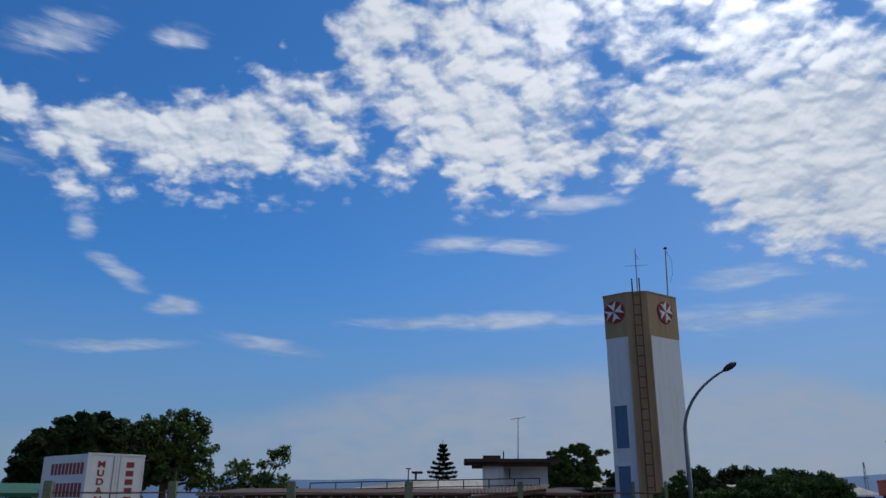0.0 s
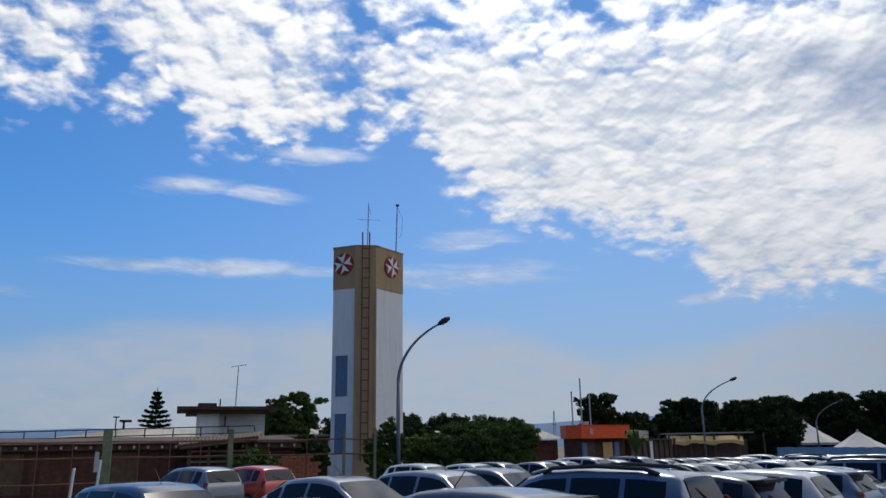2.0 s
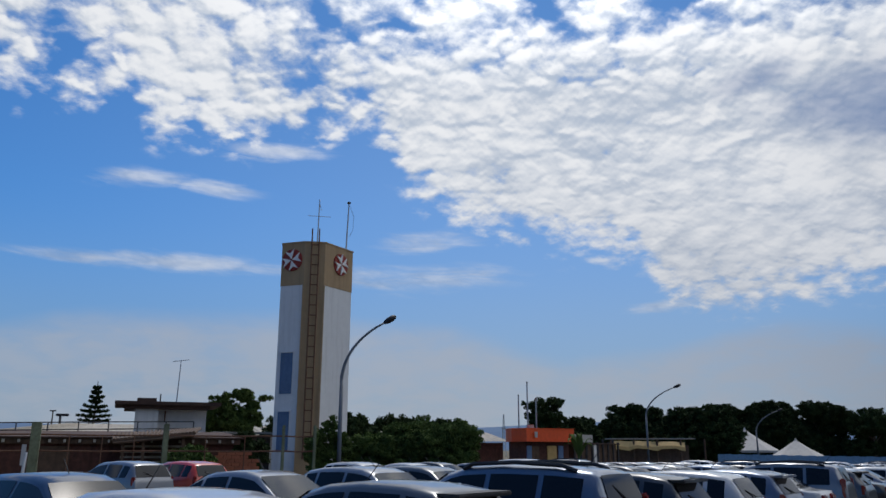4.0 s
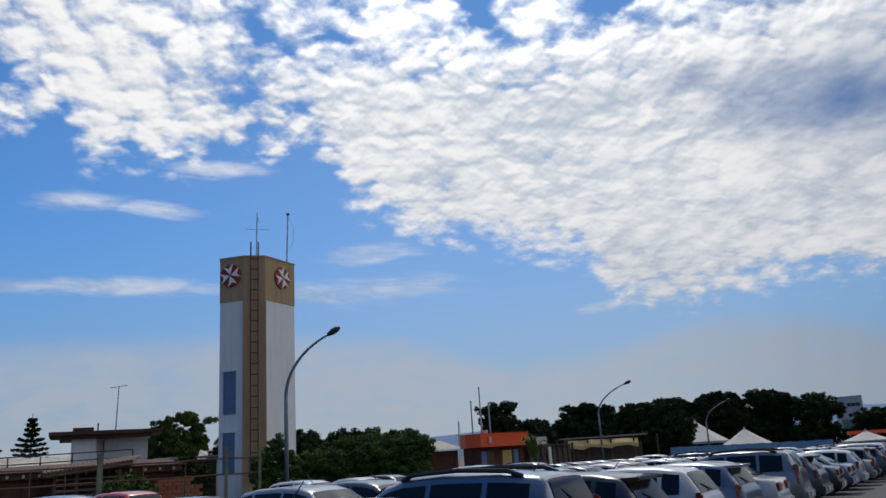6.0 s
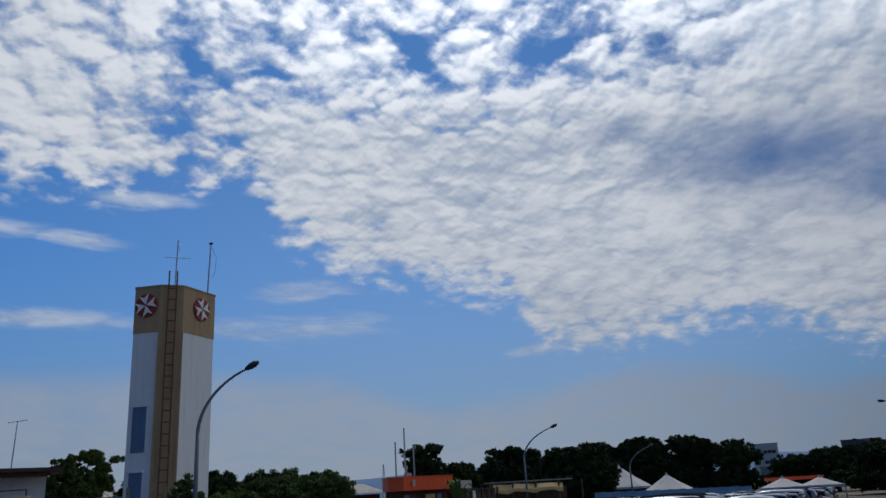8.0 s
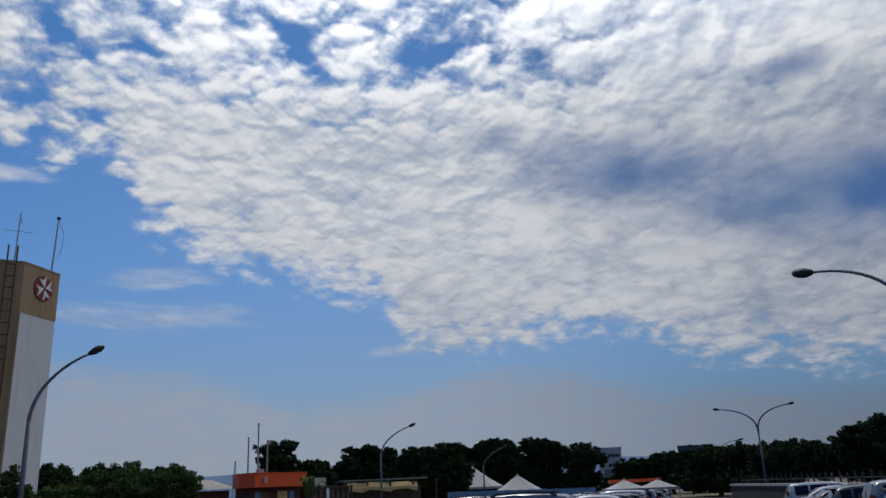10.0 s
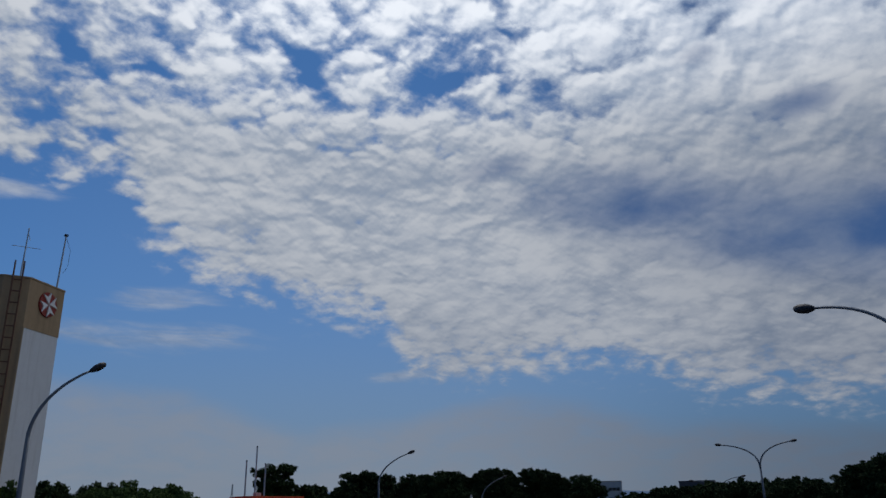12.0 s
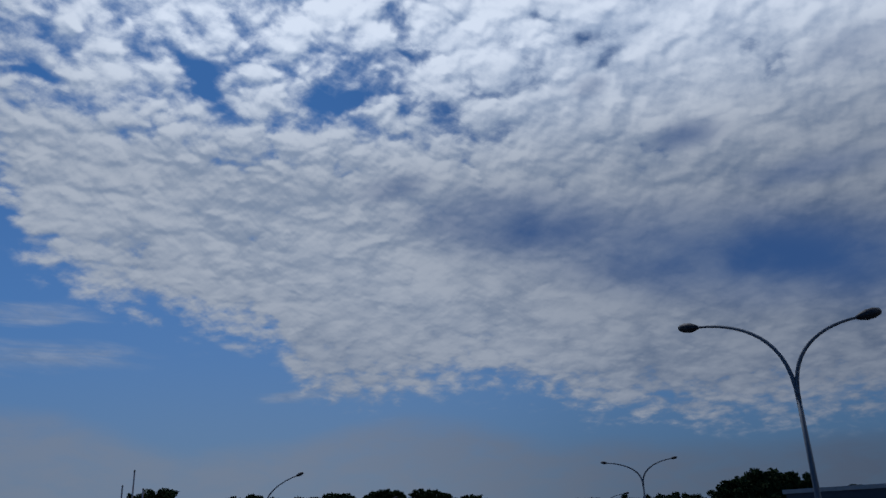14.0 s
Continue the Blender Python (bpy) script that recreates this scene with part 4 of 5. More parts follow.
part("chassis", box(0.3, 0.3, 0.5, 3.6, 8.5, 1.0), M_DARK, truck)
part("cab", box(0.4, 7.0, 0.6, 3.5, 8.9, 3.0, 0.15), M_TRUCK, truck)
for y in (1.3, 2.4, 7.8):
    for x in (0.2, 3.7):
        bm = bmesh.new()
        bmesh.ops.create_cone(bm, cap_ends=True, segments=20, radius1=0.5, radius2=0.5, depth=0.3, matrix=Matrix.Translation((x, y, 0.5)) @ Matrix.Rotation(math.pi / 2, 4, "Y"))
        part("wheel", bm, M_TYRE, truck)


def letters(text, size, m, parent, name="lettering"):
    cu = bpy.data.curves.new(name, "FONT")
    cu.body, cu.size, cu.extrude, cu.align_x, cu.offset = text, size, 0.008, "CENTER", 0.018
    tmp = bpy.data.objects.new(name, cu)
    scene.collection.objects.link(tmp)
    me = bpy.data.meshes.new_from_object(tmp.evaluated_get(bpy.context.evaluated_depsgraph_get()))
    bpy.data.objects.remove(tmp)
    me.materials.append(M_LETTER)
    me.transform(m)
    ob = new(name, me)
    ob.parent = parent
    return ob


for k, ch in enumerate("MUDANÇ"):
    letters(ch, 0.56, Matrix.Translation((0.95, -0.02, 4.2 - 0.56 * k)) @ Matrix.Rotation(math.pi / 2, 4, "X") @ Matrix.Diagonal((1.25, 1, 1, 1)), truck)
for k in range(6):
    part("printed_bar", box(2.7, -0.03, 4.22 - 0.56 * k, 3.25, -0.003, 4.58 - 0.56 * k, 0.01), M_LETTER, truck)
for z0, z1 in ((3.75, 4.5), (2.3, 3.2)):
    y = 0.5
    while y < 5.0:
        part("printed_bar", box(-0.012, y, z0, 0.0, y + 0.42, z1, 0.003), M_LETTER, truck)
        y += 0.55
stall = tagged(new("market_stall"), "green canvas stall beside the truck", "stall")
bm = bmesh.new()
vs = [bm.verts.new(p) for p in ((-34, 55, 2.6), (-28.8, 57.5, 2.6), (-30, 60, 3.3), (-35, 57.5, 3.3))]
bm.faces.new(vs)
r = bmesh.ops.extrude_face_region(bm, geom=bm.faces[:])
bmesh.ops.translate(bm, vec=(0, 0, -0.3), verts=[v for v in r["geom"] if isinstance(v, bmesh.types.BMVert)])
part("canopy", bm, M_GREEN, stall)
for x, y in ((-33.8, 55.3), (-29, 57.6), (-30.1, 59.7), (-34.8, 57.5)):
    part("leg", tube([(x, y, 0), (x, y, 2.6)], 0.05, 6), M_STEEL, stall)
for x, y, h in ((-14.7, 57, 4.6), (-18.2, 52, 4.0), (-5.5, 90, 5.6)):
    pl = tagged(new("utility_pole"), "thin weathered utility pole with a short crossarm", "pole")
    part("pole", tube([(x, y, 0), (x + 0.05, y, h)], [0.09, 0.06], 8), M_BARK, pl)
    part("crossarm", box(x - 0.25, y - 0.04, h - 0.1, x + 0.35, y + 0.04, h + 0.02), M_DARK, pl)
yagi = tagged(new("pole_with_drum"), "short pole carrying a flat dark drum", "pole")
part("pole", tube([(-4.2, 82, 0), (-4.2, 82, 4.8)], 0.11, 6), M_DARK, yagi)
part("drum", box(-4.6, 81.8, 4.75, -3.5, 82.3, 4.98, 0.05), M_DARK, yagi)

# ---- kiosk, sheds, sheet roofs ----
wr = tagged(new("sheet_roof_shed"), "brown shed with a pale corrugated sheet roof", "shed")
part("wall", box(25.5, 71.5, -1.3, 36.2, 76, 2.5), M_BRICK, wr)
bm = bmesh.new()
K = 44
prev = None
for k in range(K + 1):
    x = 25 + 11.7 * k / K
    dz = 0.05 * (k % 2)
    cur = [bm.verts.new((x, 70.9, 2.62 + dz)), bm.verts.new((x, 76.2, 3.55 + dz))]
    if prev:
        bm.faces.new((prev[0], cur[0], cur[1], prev[1]))
    prev = cur
r = bmesh.ops.extrude_face_region(bm, geom=bm.faces[:])
bmesh.ops.translate(bm, vec=(0, 0, -0.02), verts=[v for v in r["geom"] if isinstance(v, bmesh.types.BMVert)])
part("roof", bm, M_BROOF, wr)

kiosk = tagged(new("kiosk"), "snack kiosk with a bright orange fascia and dark walls", "kiosk")
part("fascia", prism([(34.4, 63.1), (39.64, 63.75), (39.5, 67.5), (34.4, 67.2), (33.78, 64.8)], 2.55, 3.66), M_ORANGE, kiosk)
part("roof_cap", prism([(34.36, 63.05), (39.69, 63.7), (39.55, 67.55), (34.36, 67.25), (33.73, 64.8)], 3.66, 3.72), M_ORANGE, kiosk)
part("fascia_mark", box(35.2, 63.0, 2.9, 35.45, 63.1, 3.4), M_TENT, kiosk)
part("wall", prism([(34.7, 63.9), (39.4, 64.4), (39.2, 67.2), (34.6, 67.0)], -1.3, 2.55), M_BRICK, kiosk)
for x, w2, c in ((34.8, 0.5, M_BLUE), (37.0, 0.95, M_YELLOW), (38.2, 0.5, M_BLUE), (35.3, 0.8, M_TIMBER)):
    part("wall_panel", box(x, 63.75 + (x - 33.6) * 0.09, 0.3, x + w2, 63.86 + (x - 33.6) * 0.09, 2.2, 0.02), c, kiosk)
part("roof_tank", prism([(35.5, 64.6), (36.0, 64.6), (36.0, 65.1), (35.5, 65.1)], 3.72, 4.05), M_KERB, kiosk)
for x, y, h in ((38.8, 71.1, 8.4), (38.0, 71.5, 7.1), (39.5, 70.6, 6.8)):
    pl = tagged(new("flagpole"), "bare thin grey pole behind the kiosk", "pole", "poles behind the kiosk")
    part("pole", tube([(x, y, -1.3), (x, y, h)], [0.10, 0.07], 8), M_STEEL, pl)
    part("cap", tube([(x, y, h), (x, y, h + 0.12)], [0.10, 0.05], 8), M_DARK, pl)

row = tagged(new("stall_row"), "row of dark timber stalls with a pale sign box", "stalls")
part("wall", prism([(40.6, 65.5), (50.0, 72.5), (49.0, 74.0), (39.8, 67.0)], -1.3, 2.4), M_TIMBER, row)
part("sign_box", prism([(40.3, 65.0), (43.8, 67.2), (43.6, 67.6), (40.1, 65.4)], 2.55, 3.25), M_KERB, row)
for k in range(9):
    f = k / 8
    part("post", box(40.5 + 9.6 * f - 0.08, 65.2 + 7.1 * f - 0.08, -1.3, 40.5 + 9.6 * f + 0.08, 65.2 + 7.1 * f + 0.08, 2.6 + 0.3 * (k % 2)), M_DARK, row)
part("roof", prism([(40.2, 65.0), (50.4, 72.3), (49.0, 74.4), (39.4, 67.2)], 2.4, 2.5), M_SLAB, row)
part("white_door", prism([(44.6, 68.3), (45.4, 68.9), (45.35, 68.96), (44.55, 68.36)], 0.1, 2.3), M_HOUSE, row)
tshed = tagged(new("tarpaulin_stall"), "brown timber stall with a sagging yellow tarpaulin", "stall")
part("wall", prism([(53.2, 80.0), (61.0, 74.4), (62.6, 76.4), (55, 82)], -1.3, 2.4), M_TIMBER, tshed)
part("roof", prism([(54.0, 79.3), (61.6, 73.9), (62.8, 76.2), (55, 82.2)], 3.05, 3.18), M_BROOF, tshed)
bm = bmesh.new()
prev = None
for k in range(17):
    f = k / 16
    x, y = 53.9 + 6.6 * f, 79.2 - 4.8 * f
    sag = 0.22 * abs(math.sin(f * math.pi * 2.5)) + 0.06 * math.sin(k * 2.1)
    cur = [bm.verts.new((x, y, 2.95 - 0.15 * f - sag * 0.4)), bm.verts.new((x - 0.25, y - 0.35, 2.42 - sag)), bm.verts.new((x - 0.3, y - 0.4, 2.1 - sag * 1.3))]
    if prev:
        for j in range(2):
            bm.faces.new((prev[j], cur[j], cur[j + 1], prev[j + 1]))
    prev = cur
r = bmesh.ops.extrude_face_region(bm, geom=bm.faces[:])
bmesh.ops.translate(bm, vec=(0.03, 0.03, 0.0), verts=[v for v in r["geom"] if isinstance(v, bmesh.types.BMVert)])
part("tarpaulin", bm, M_YELLOW, tshed, "sagging yellow tarpaulin")
for k in range(5):
    f = k / 4
    part("post", box(53.7 + 8.4 * f - 0.08, 79.0 - 6.0 * f - 0.08, -1.3, 53.7 + 8.4 * f + 0.08, 79.0 - 6.0 * f + 0.08, 3.05), M_TIMBER, tshed)

# ---- tents and hoarding ----
def tent(x, y, half, eave, apex, turn, label):
    t = thing("marquee_tent", x, y, 0, turn, label, "tent", "white tents")
    bm = bmesh.new()
    top = bm.verts.new((0, 0, apex))
    rings = []
    for s in (0.18, 0.55, 1.0):
        z = eave + (apex - eave) * (1 - s) ** 1.12
        ring = []
        for k in range(16):
            a = 2 * math.pi * (k + 0.5) / 16
            m = s * half / max(abs(math.cos(a)), abs(math.sin(a)))
            m = min(m, s * half * 1.38)
            ring.append(bm.verts.new((math.cos(a) * m, math.sin(a) * m, z)))
        rings.append(ring)
    for k in range(16):
        bm.faces.new((top, rings[0][k], rings[0][(k + 1) % 16]))
        for a, b in zip(rings, rings[1:]):
            bm.faces.new((a[k], b[k], b[(k + 1) % 16], a[(k + 1) % 16]))
    part("canopy", bm, M_TENT, t)
    part("finial", tube([(0, 0, apex - 0.1), (0, 0, apex + 0.25)], [0.22, 0.1], 8), M_KERB, t)
    for sx in (-1, 1):
        part("valance", box(-half, sx * half - 0.03, eave - 0.35, half, sx * half + 0.03, eave), M_TENT, t)
        part("valance", box(sx * half - 0.03, -half + 0.04, eave - 0.35, sx * half + 0.03, half - 0.04, eave), M_TENT, t)
        for sy in (-1, 1):
            part("leg", tube([(sx * half * 0.98, sy * half * 0.98, -1.3), (sx * half * 0.98, sy * half * 0.98, eave)], 0.08, 6), M_STEEL, t)
    return t


tent(98.04, 105.8, 5.0, 1.85, 5.3, 47, "large white canvas pyramid tent beside trees")
tent(100.6, 97.6, 3.9, 1.0, 3.5, 47, "grey-white canvas pyramid tent with a small finial")
tent(97.0, 73.2, 2.6, 0.7, 1.9, 50, "small white canvas tent among the cars")
tent(101.2, 70.6, 2.4, 0.7, 1.75, 50, "small white canvas tent among the cars")
osh = tagged(new("orange_awning"), "orange awning behind the small tents", "awning")
part("canopy", prism([(98.2, 76.6), (103.5, 71.5), (105, 73.2), (99.7, 78.2)], 1.5, 1.95), M_ORANGE, osh)
for x, y in ((98.4, 76.7), (103.5, 71.8)):
    part("leg", tube([(x, y, -1.3), (x, y, 1.5)], 0.06, 6), M_STEEL, osh)
hoard = tagged(new("hoarding"), "long blue sheet-metal hoarding before the tents", "hoarding")
for k in range(24):
    f0, f1 = k / 24, (k + 0.97) / 24
    x0, y0, x1, y1 = 76.3 + 19 * f0, 87.5 - 10.5 * f0, 76.3 + 19 * f1, 87.5 - 10.5 * f1
    part("panel", prism([(x0, y0), (x1, y1), (x1 + 0.03, y1 + 0.06), (x0 + 0.03, y0 + 0.06)], -1.3, 1.32 - 0.3 * f0 + 0.05 * (k % 2)), M_HOARD, hoard)

lm = tagged(new("lattice_mast"), "far slim lattice radio mast on the horizon", "mast")
for sx, sy in ((-1.2, 0), (1.2, 0), (0, 1.6)):
    part("leg", tube([(178 + sx, 359 + sy, -2), (178 + sx * 0.15, 359 + sy * 0.15, 19)], 0.16, 4), M_STEEL, lm)
for k in range(7):
    z, w2 = 1 + k * 2.6, 1.2 * (1 - k / 8.5)
    part("brace", tube([(178 - w2, 359, z), (178 + w2, 359, z + 1.3)], 0.1, 4), M_STEEL, lm)
part("platform", box(176.9, 358.5, 12.0, 179.1, 359.6, 12.5), M_STEEL, lm)

# ---- far buildings ----
def building(name, pts, z, label, material, rows=0, roof=M_KERB):
    t = tagged(new(name), label, "building")
    part("wall", prism(pts, -1.3, z), material, t)
    cx, cy = sum(p[0] for p in pts) / len(pts), sum(p[1] for p in pts) / len(pts)
    part("roof", prism([(cx + (p[0] - cx) * 1.02, cy + (p[1] - cy) * 1.02) for p in pts], z, z + 0.3), roof, t)
    if rows:
        p, q = Vector(pts[0]), Vector(pts[1])
        m = face_pose(pts[0], pts[1], 0)
        d = (q - p).length
        for r2 in range(rows):
            for k in range(3):
                x = d * (0.42 + 0.17 * k)
                part("window", box(x, z - 2.9 - r2 * 3.2, 0.0, x + d * 0.15, z - 1.9 - r2 * 3.2, 0.06, m=m), M_GLASS, t)
    return t


building("office_block", [(221.6, 176.6), (226.2, 170.6), (231, 174), (227, 181)], 12.6, "far pale grey block with one band of windows", M_BUILD, 3)
building("dark_block", [(170, 111.6), (174.2, 104.9), (180, 108), (176, 115)], 8.9, "far dark slanting building among trees", M_BUILDDARK, 0, M_BUILDDARK)
building("pale_block", [(160, 93), (161.8, 86.0), (168, 88), (166, 95)], 7.1, "far pale building behind trees", M_BUILD, 2)
building("grey_house", [(140, 110.5), (146, 104.5), (150, 108), (144, 114)], 4.0, "far grey house seen through the trees", M_BUILD, 1)
building("flat_roofed_building", [(67.5, 24.5), (71, 4), (84, 6), (80, 27)], 3.75, "low flat-roofed building with a pale roof edge", M_BUILDDARK, 0, M_TENT)

# ---- fence at the far side of the car park ----
fr = tagged(new("steel_fence"), "dark steel fence in front of a pale parapet wall", "fence")
F0, F1 = Vector((68, 38.9, 0)), Vector((44.6, 17.0, 0))
for k in range(29):
    p = F0.lerp(F1, k / 28)
    part("post", tube([(p.x, p.y, -1.3), (p.x, p.y, 1.75 - 0.1 * (k % 2))], 0.06, 6), M_DARK, fr)
for z in (1.35, 0.8):
    part("rail", tube([(F0.x, F0.y, z), (F1.x, F1.y, z)], 0.03, 6), M_DARK, fr)
pw = tagged(new("parapet_wall"), "low pale parapet wall behind the steel fence", "wall")
part("wall", prism([(69, 40.6), (45.8, 18.9), (46.3, 18.4), (69.5, 40.1)], -1.3, 0.9), mat("dark_rough_wall", (0.03, 0.028, 0.027), 1.0, 0, 2, 0.3), pw)
part("coping", prism([(69, 40.7), (45.7, 18.9), (46.4, 18.3), (69.6, 40.0)], 0.9, 1.05), M_KERB, pw)

# ---- trees ----
tree("round_tree", -32.0, 67.5, 9, [(-1.8, 0, 5.2, 3.4, 2.8), (1.5, 0, 6.0, 3.6, 3.0), (0, 0, 7.3, 2.4, 1.7), (3.5, 0, 4.4, 2.6, 2.6), (-3.6, 0, 3.4, 2.2, 2.2)], 0.4, "large dense round dark-green tree behind the truck", 0.3, 70, 0.9, seed=2)
tree("leafy_tree", -25.4, 70.0, 10, [(-1.6, 0, 7.4, 2.2, 1.8), (1.0, 0, 8.1, 2.3, 1.7), (2.2, 0, 6.0, 1.9, 1.6), (0, 0, 5.0, 2.5, 2.0), (3.2, 0, 3.9, 1.6, 1.2)], 0.35, "airy leafy tree with gaps showing sky", 0.26, 34, 0.85, M_LEAF2, 3, bare=0.35)
tree("shrubby_tree", -13.0, 53.0, 5.4, [(-1.4, 0, 4.0, 1.0, 0.6), (0.9, 0, 4.6, 0.9, 0.6), (1.7, 0, 5.2, 0.45, 0.35), (0, 0, 3.0, 1.6, 0.8), (1.6, 0, 2.8, 1.0, 0.8), (-2.0, 0, 2.9, 0.9, 0.7)], 0.16, "small sparse tree with bare twisting twigs", 0.16, 26, 0.55, M_LEAF2, 4, bare=0.3)
tree("mango_tree", 9.6, 68.0, 7.2, [(-0.9, 0, 5.3, 1.1, 1.0), (0.6, 0, 6.1, 1.0, 0.7), (2.5, 0, 6.1, 0.6, 0.35), (1.7, 0, 5.4, 0.6, 0.5), (-1.9, 0, 4.0, 0.9, 0.9), (1.2, 0, 4.2, 1.2, 1.2), (-0.2, 0, 3.6, 1.6, 1.3)], 0.25, "irregular broad-leaved tree beside the white block", 0.2, 46, 0.45, M_LEAF2, seed=5, bare=0.35)
tree("small_shrub", 13.2, 66.0, 4.6, [(0, 0, 3.6, 0.8, 0.8), (-0.6, 0, 2.8, 0.9, 0.8)], 0.12, "small dark shrub behind the tower", 0.18, 40, 0.5, seed=6)
tree("climbing_shrub", 10.9, 41.0, 3.5, [(-0.4, 0, 2.2, 0.5, 0.9), (0.4, 0, 2.6, 0.45, 0.8), (0.9, 0, 1.8, 0.5, 0.8), (0, 0, 1.2, 0.8, 0.9)], 0.08, "tall upright shrub at the foot of the tower", 0.14, 40, 0.35, M_LEAF2, 7, fork=0.15)
for i, (x, y, h, s) in enumerate(((14.7, 44.0, 2.9, 8), (16.7, 43.3, 3.6, 9), (18.6, 42.2, 3.5, 10), (15.8, 43.0, 2.8, 12), (17.8, 42.0, 3.3, 13))):
    tree("hedge_bush", x, y, h, [(-0.7, 0, h * 0.62, 1.1, h * 0.3), (0.6, 0, h * 0.72, 1.1, h * 0.26), (0, 0, h * 0.35, 1.5, h * 0.35)], 0.1, "dense leafy green bush in the hedge", 0.10, 110, 0.45, M_LEAF2, s, fork=0.2, group="hedge bushes")
for i, (x, y, h, w2) in enumerate(((21, 92, 6.2, 5), (29, 90, 6.0, 5.5), (37, 95, 5.8, 5), (25, 98, 6.2, 6))):
    tree("background_tree", x, y, h, [(-w2 * 0.5, 0, h * 0.6, w2 * 0.5, h * 0.3), (w2 * 0.4, 0, h * 0.68, w2 * 0.5, h * 0.28), (0, 0, h * 0.4, w2 * 0.7, h * 0.35)], 0.25, "dark dense tree beyond the hedge", 0.32, 50, 1.0, seed=20 + i, group="background trees")
tree("flat_topped_tree", 54.9, 96.6, 9.5, [(-1.5, 0, 7.9, 1.5, 0.9), (1.4, 0, 8.0, 1.6, 0.9), (0, 0, 6.3, 2.3, 1.0), (3.2, 0, 4.2, 1.6, 1.0), (1.4, 0, 5.2, 1.6, 1.2), (-1.0, 0, 4.6, 1.6, 1.4), (0.5, 0, 3.2, 2.4, 1.5)], 0.35, "upright flat-topped tree with gaps in its crown", 0.28, 46, 0.8, seed=30, bare=0.25)
FAR = [(61, 100, 6.0, 5), (68.5, 109, 6.6, 6), (75.5, 107, 8.6, 7), (80, 104, 7.3, 6), (76.5, 94, 7.4, 5.5), (79.5, 91.5, 7.8, 5.6), (106, 128, 9.6, 9), (113, 127, 10.2, 9), (119.5, 122, 11.0, 9), (126.8, 115.5, 10.6, 9), (132.5, 110, 9.2, 8),
       (141, 102.5, 5.9, 7), (146, 98, 7.0, 8), (150, 91, 7.4, 8), (150, 82, 6.8, 8), (120, 72, 5.8, 7), (118, 66, 5.9, 6), (112, 60, 5.8, 6), (104, 53, 5.6, 5.5), (124, 120, 7.4, 8)]
for i, (x, y, h, w2) in enumerate(FAR):
    h *= 1.06
    rr = random.Random(50 + i)
    airy = 9 <= i <= 11
    lumps = [(rr.uniform(-0.5, 0.5) * w2, rr.uniform(-2, 2), h * rr.uniform(0.55, 0.8), w2 * rr.uniform(0.25, 0.42), h * rr.uniform(0.12, 0.2)) for _ in range(6)] + [(0, 0, h * 0.8, w2 * 0.45, h * 0.17)]
    lumps += [(-w2 * 0.3, 3.0, h * 0.2, w2 * 0.6, h * 0.24), (w2 * 0.4, 3.0, h * 0.22, w2 * 0.6, h * 0.26)]
    if not airy:
        lumps += [(0, 0, h * 0.42, w2 * 0.75, h * 0.33)]
    tree("broad_tree", x, y, h, lumps, 0.35, "broad umbrella-crowned tree with gaps" if airy else "broad dark-green tree beyond the car park", 0.36, 40, 1.0, seed=60 + i, group="trees beyond the car park", bare=0.45 if airy else 0.2)
tree("dome_tree", 87.3, 33.2, 7, [(-1.6, 2.6, 4.4, 2.2, 1.8), (0, 0, 5.2, 2.5, 1.7), (1.0, -2.4, 4.5, 2.4, 1.9), (0, 0, 2.6, 4.2, 2.4)], 0.4, "large dense dark dome-shaped tree", 0.28, 60, 0.9, seed=90)
for i, (x, y, h) in enumerate(((92.5, 45.5, 5.4), (90, 41.5, 5.0), (95, 49.5, 4.8), (88.5, 26.5, 5.0), (89, 37.5, 4.6))):
    tree("open_tree", x, y, h, [(-1.0, 1.2, h * 0.78, 1.5, 0.5), (0.8, -1.2, h * 0.84, 1.6, 0.5), (0, 0, h * 0.5, 2.6, 1.6)], 0.2, "spreading dark tree with layered branches", 0.22, 40, 0.7, seed=95 + i, group="layered trees")

# conifer with tiered branches
pine = thing("tiered_conifer", -1.7, 94.5, 0, 0, "slim tiered conifer with drooping upturned branches", "tree")
part("trunk", tube([(0, 0, 0), (0, 0, 9.0)], [0.22, 0.03], 8), M_BARK, pine)
prng = random.Random(3)
tips = []
for k in range(9):
    z = 4.3 + k * 0.5
    reach = (2.05 * (1 - (z - 4.2) / 4.9) ** 1.25 + 0.12) * prng.uniform(0.72, 1.15)
    for j in range(7):
        a = j * 0.898 + k * 0.5 + prng.uniform(-0.15, 0.15)
        q = reach * prng.uniform(0.8, 1.1)
        pts = [(0, 0, z + 0.1), (math.cos(a) * q * 0.6, math.sin(a) * q * 0.6, z - 0.12), (math.cos(a) * q, math.sin(a) * q, z + 0.08)]
        part("branch", tube(pts, [0.04, 0.03, 0.012], 4), M_BARK, pine)
        for s in (0.3, 0.5, 0.7, 0.9, 1.0):
            tips.append((math.cos(a) * q * s, math.sin(a) * q * s, z - 0.13 + 0.2 * s * s))
leaf_mesh("foliage", tips, 0.12, 30, 0.2, M_LEAF, pine, 5, 0.75)

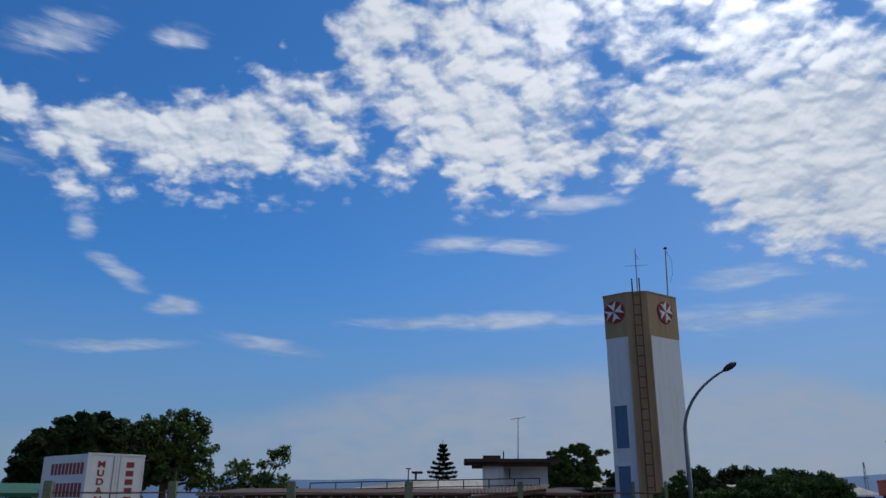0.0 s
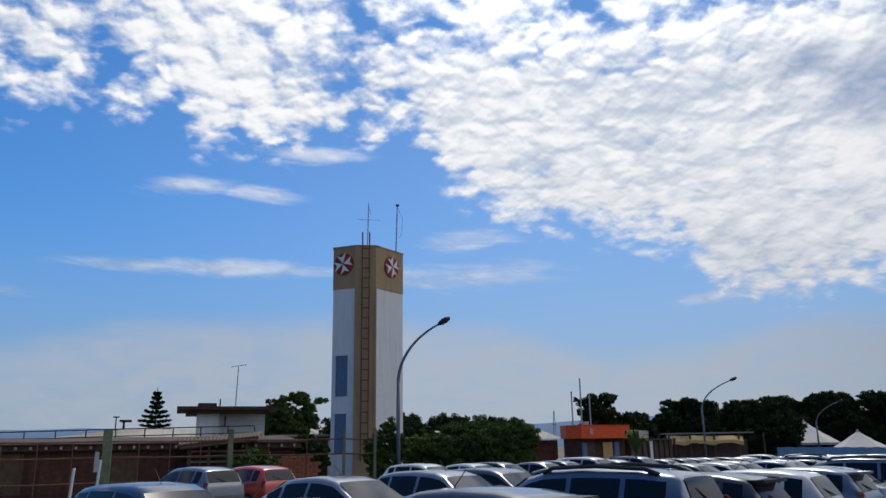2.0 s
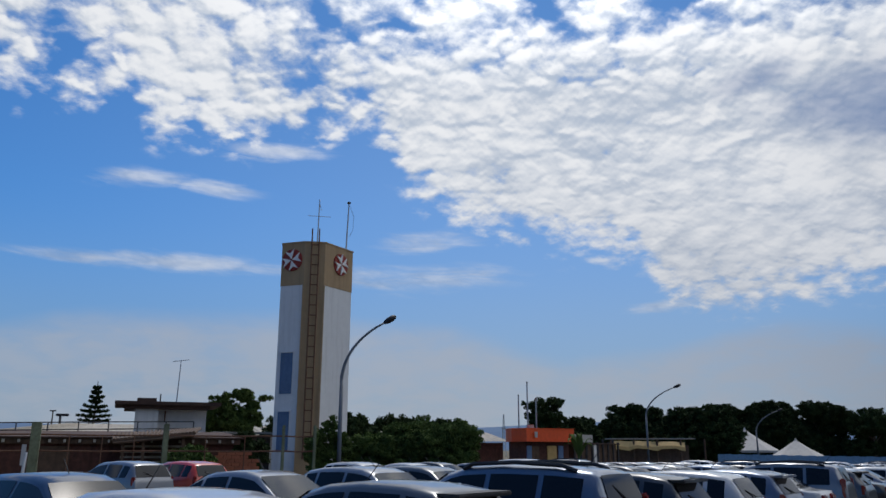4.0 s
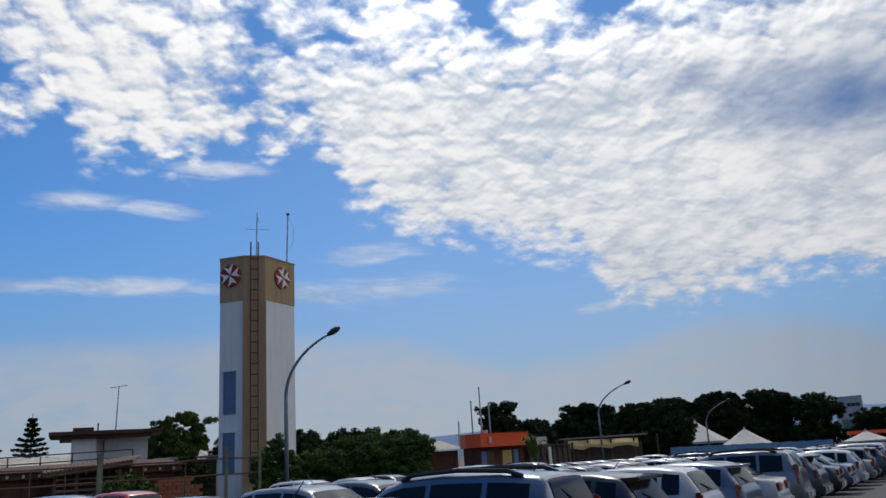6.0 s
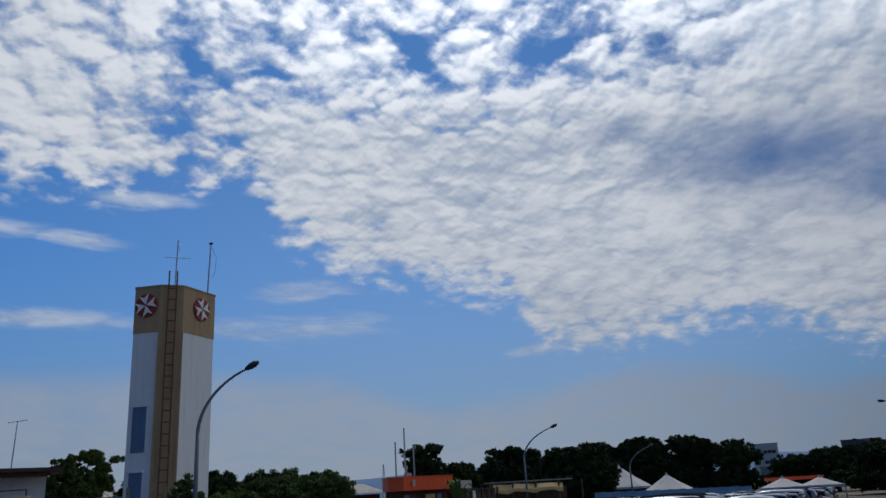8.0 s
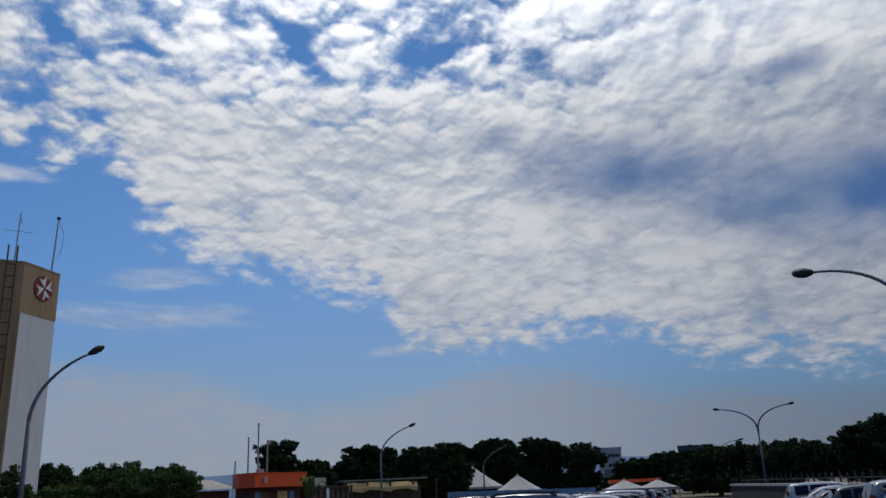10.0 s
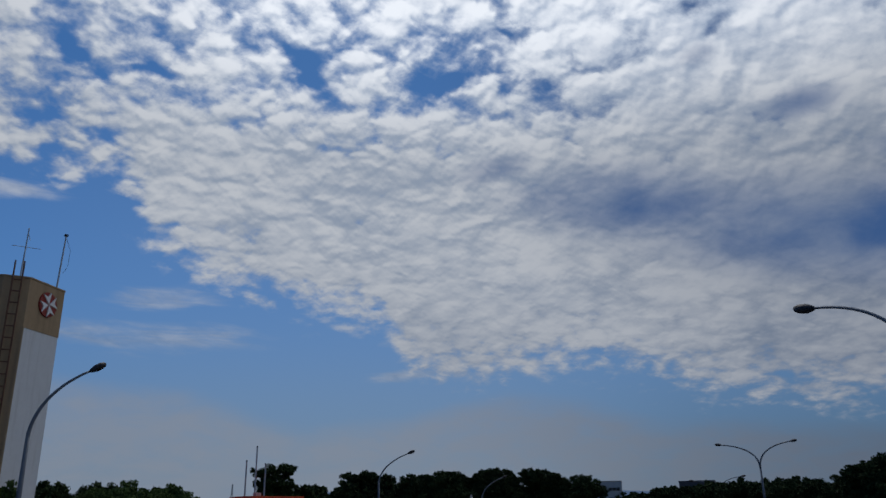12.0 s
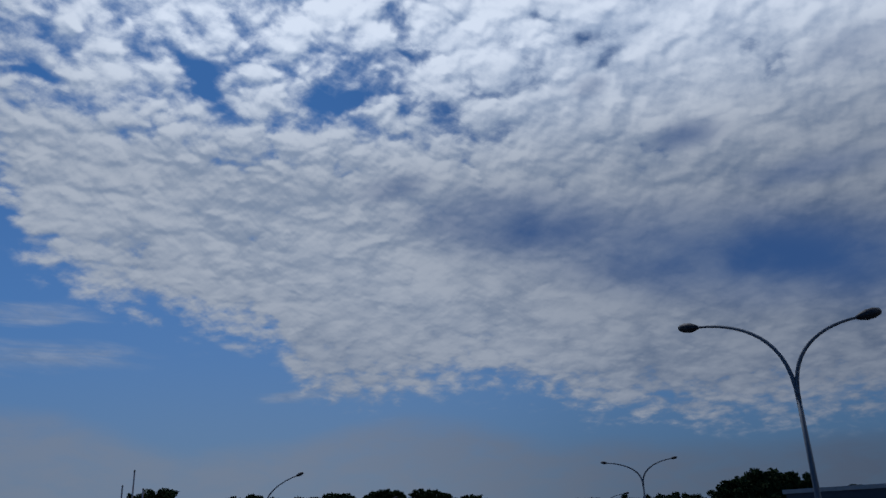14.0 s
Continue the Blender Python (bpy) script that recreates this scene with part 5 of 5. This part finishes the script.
# ---- behind the pipe fence ----
tiles = tagged(new("tiled_roof"), "low sloping roof of weathered clay tiles behind the fence", "roof")
V0, V1, V2, V3 = Vector((0.84, 40.47, 2.21)), Vector((4.38, 40.3, 2.57)), Vector((5.04, 44.76, 2.89)), Vector((0.82, 44.97, 2.58))
for k in range(22):
    a, b = V0.lerp(V1, k / 21), V3.lerp(V2, k / 21)
    part("tile_course", tube([a, a.lerp(b, 0.5) + Vector((0, 0, 0.02)), b], [0.10, 0.09, 0.09], 6), M_TIMBER, tiles)
part("eave_board", tube([V0 + Vector((0, -0.05, -0.12)), V1 + Vector((0, -0.05, -0.12))], 0.07, 6), M_TIMBER, tiles)
for k in range(4):
    a = V0.lerp(V1, (k + 0.5) / 4)
    part("post", box(a.x - 0.07, a.y + 0.1, -1.3, a.x + 0.07, a.y + 0.24, a.z - 0.08), M_TIMBER, tiles)
tree("garden_bush", 4.21, 39.61, 1.94, [(0, 0, 1.44, 0.9, 0.5), (-0.7, 0, 1.04, 0.7, 0.5), (0.6, 0, 0.94, 0.8, 0.6), (0, 0, 0.6, 1.1, 0.6)], 0.07, "leafy green bush behind the pipe fence", 0.13, 40, 0.35, M_LEAF2, 110, fork=0.2)
tree("garden_tree", 7.08, 42.49, 2.73, [(0, 0, 2.23, 0.6, 0.5), (0.5, 0, 1.63, 0.8, 0.6), (-0.5, 0, 1.33, 0.7, 0.6), (0, 0, 1.2, 1.1, 0.9)], 0.09, "slender dark garden tree behind the fence", 0.14, 44, 0.4, M_LEAF, 111, fork=0.25)
for x, y, h in ((-2.97, 32.76, 1.37), (-2.18, 33.84, 1.65)):
    st = tagged(new("white_stake"), "thin white painted pipe standing before the fence", "post", "white stakes")
    part("pipe", tube([(x, y, -0.2), (x + 0.08, y, h)], 0.055, 8), M_HOUSE, st)
    part("cap", tube([(x + 0.08, y, h), (x + 0.083, y, h + 0.04)], [0.065, 0.05], 8), M_HOUSE, st)

# banana plant beside the kiosk
banana = thing("banana_plant", 34.82, 55.3, 0, 0, "green banana plant with broad arching leaves", "plant")
part("stem", tube([(0, 0, -1.3), (0.05, 0, 0.4), (0.1, 0, 1.6)], [0.16, 0.14, 0.08], 8), M_LEAF2, banana)
for k in range(8):
    a, up = k * 0.85, 1.0 + 0.35 * (k % 3)
    bm = bmesh.new()
    prev = None
    for j in range(7):
        f = j / 6
        o, z = 0.1 + 1.15 * f, 1.4 + up * math.sin(f * 2.3)
        w2 = 0.24 * math.sin(math.pi * (0.12 + 0.86 * f))
        c, d = Vector((math.cos(a) * o + 0.1, math.sin(a) * o, z)), Vector((-math.sin(a), math.cos(a), 0)) * w2
        cur = [bm.verts.new(c - d), bm.verts.new(c - Vector((0, 0, 0.05))), bm.verts.new(c + d)]
        if prev:
            bm.faces.new((prev[0], cur[0], cur[1], prev[1])), bm.faces.new((prev[1], cur[1], cur[2], prev[2]))
        prev = cur
    part("leaf", bm, M_LEAF2, banana)
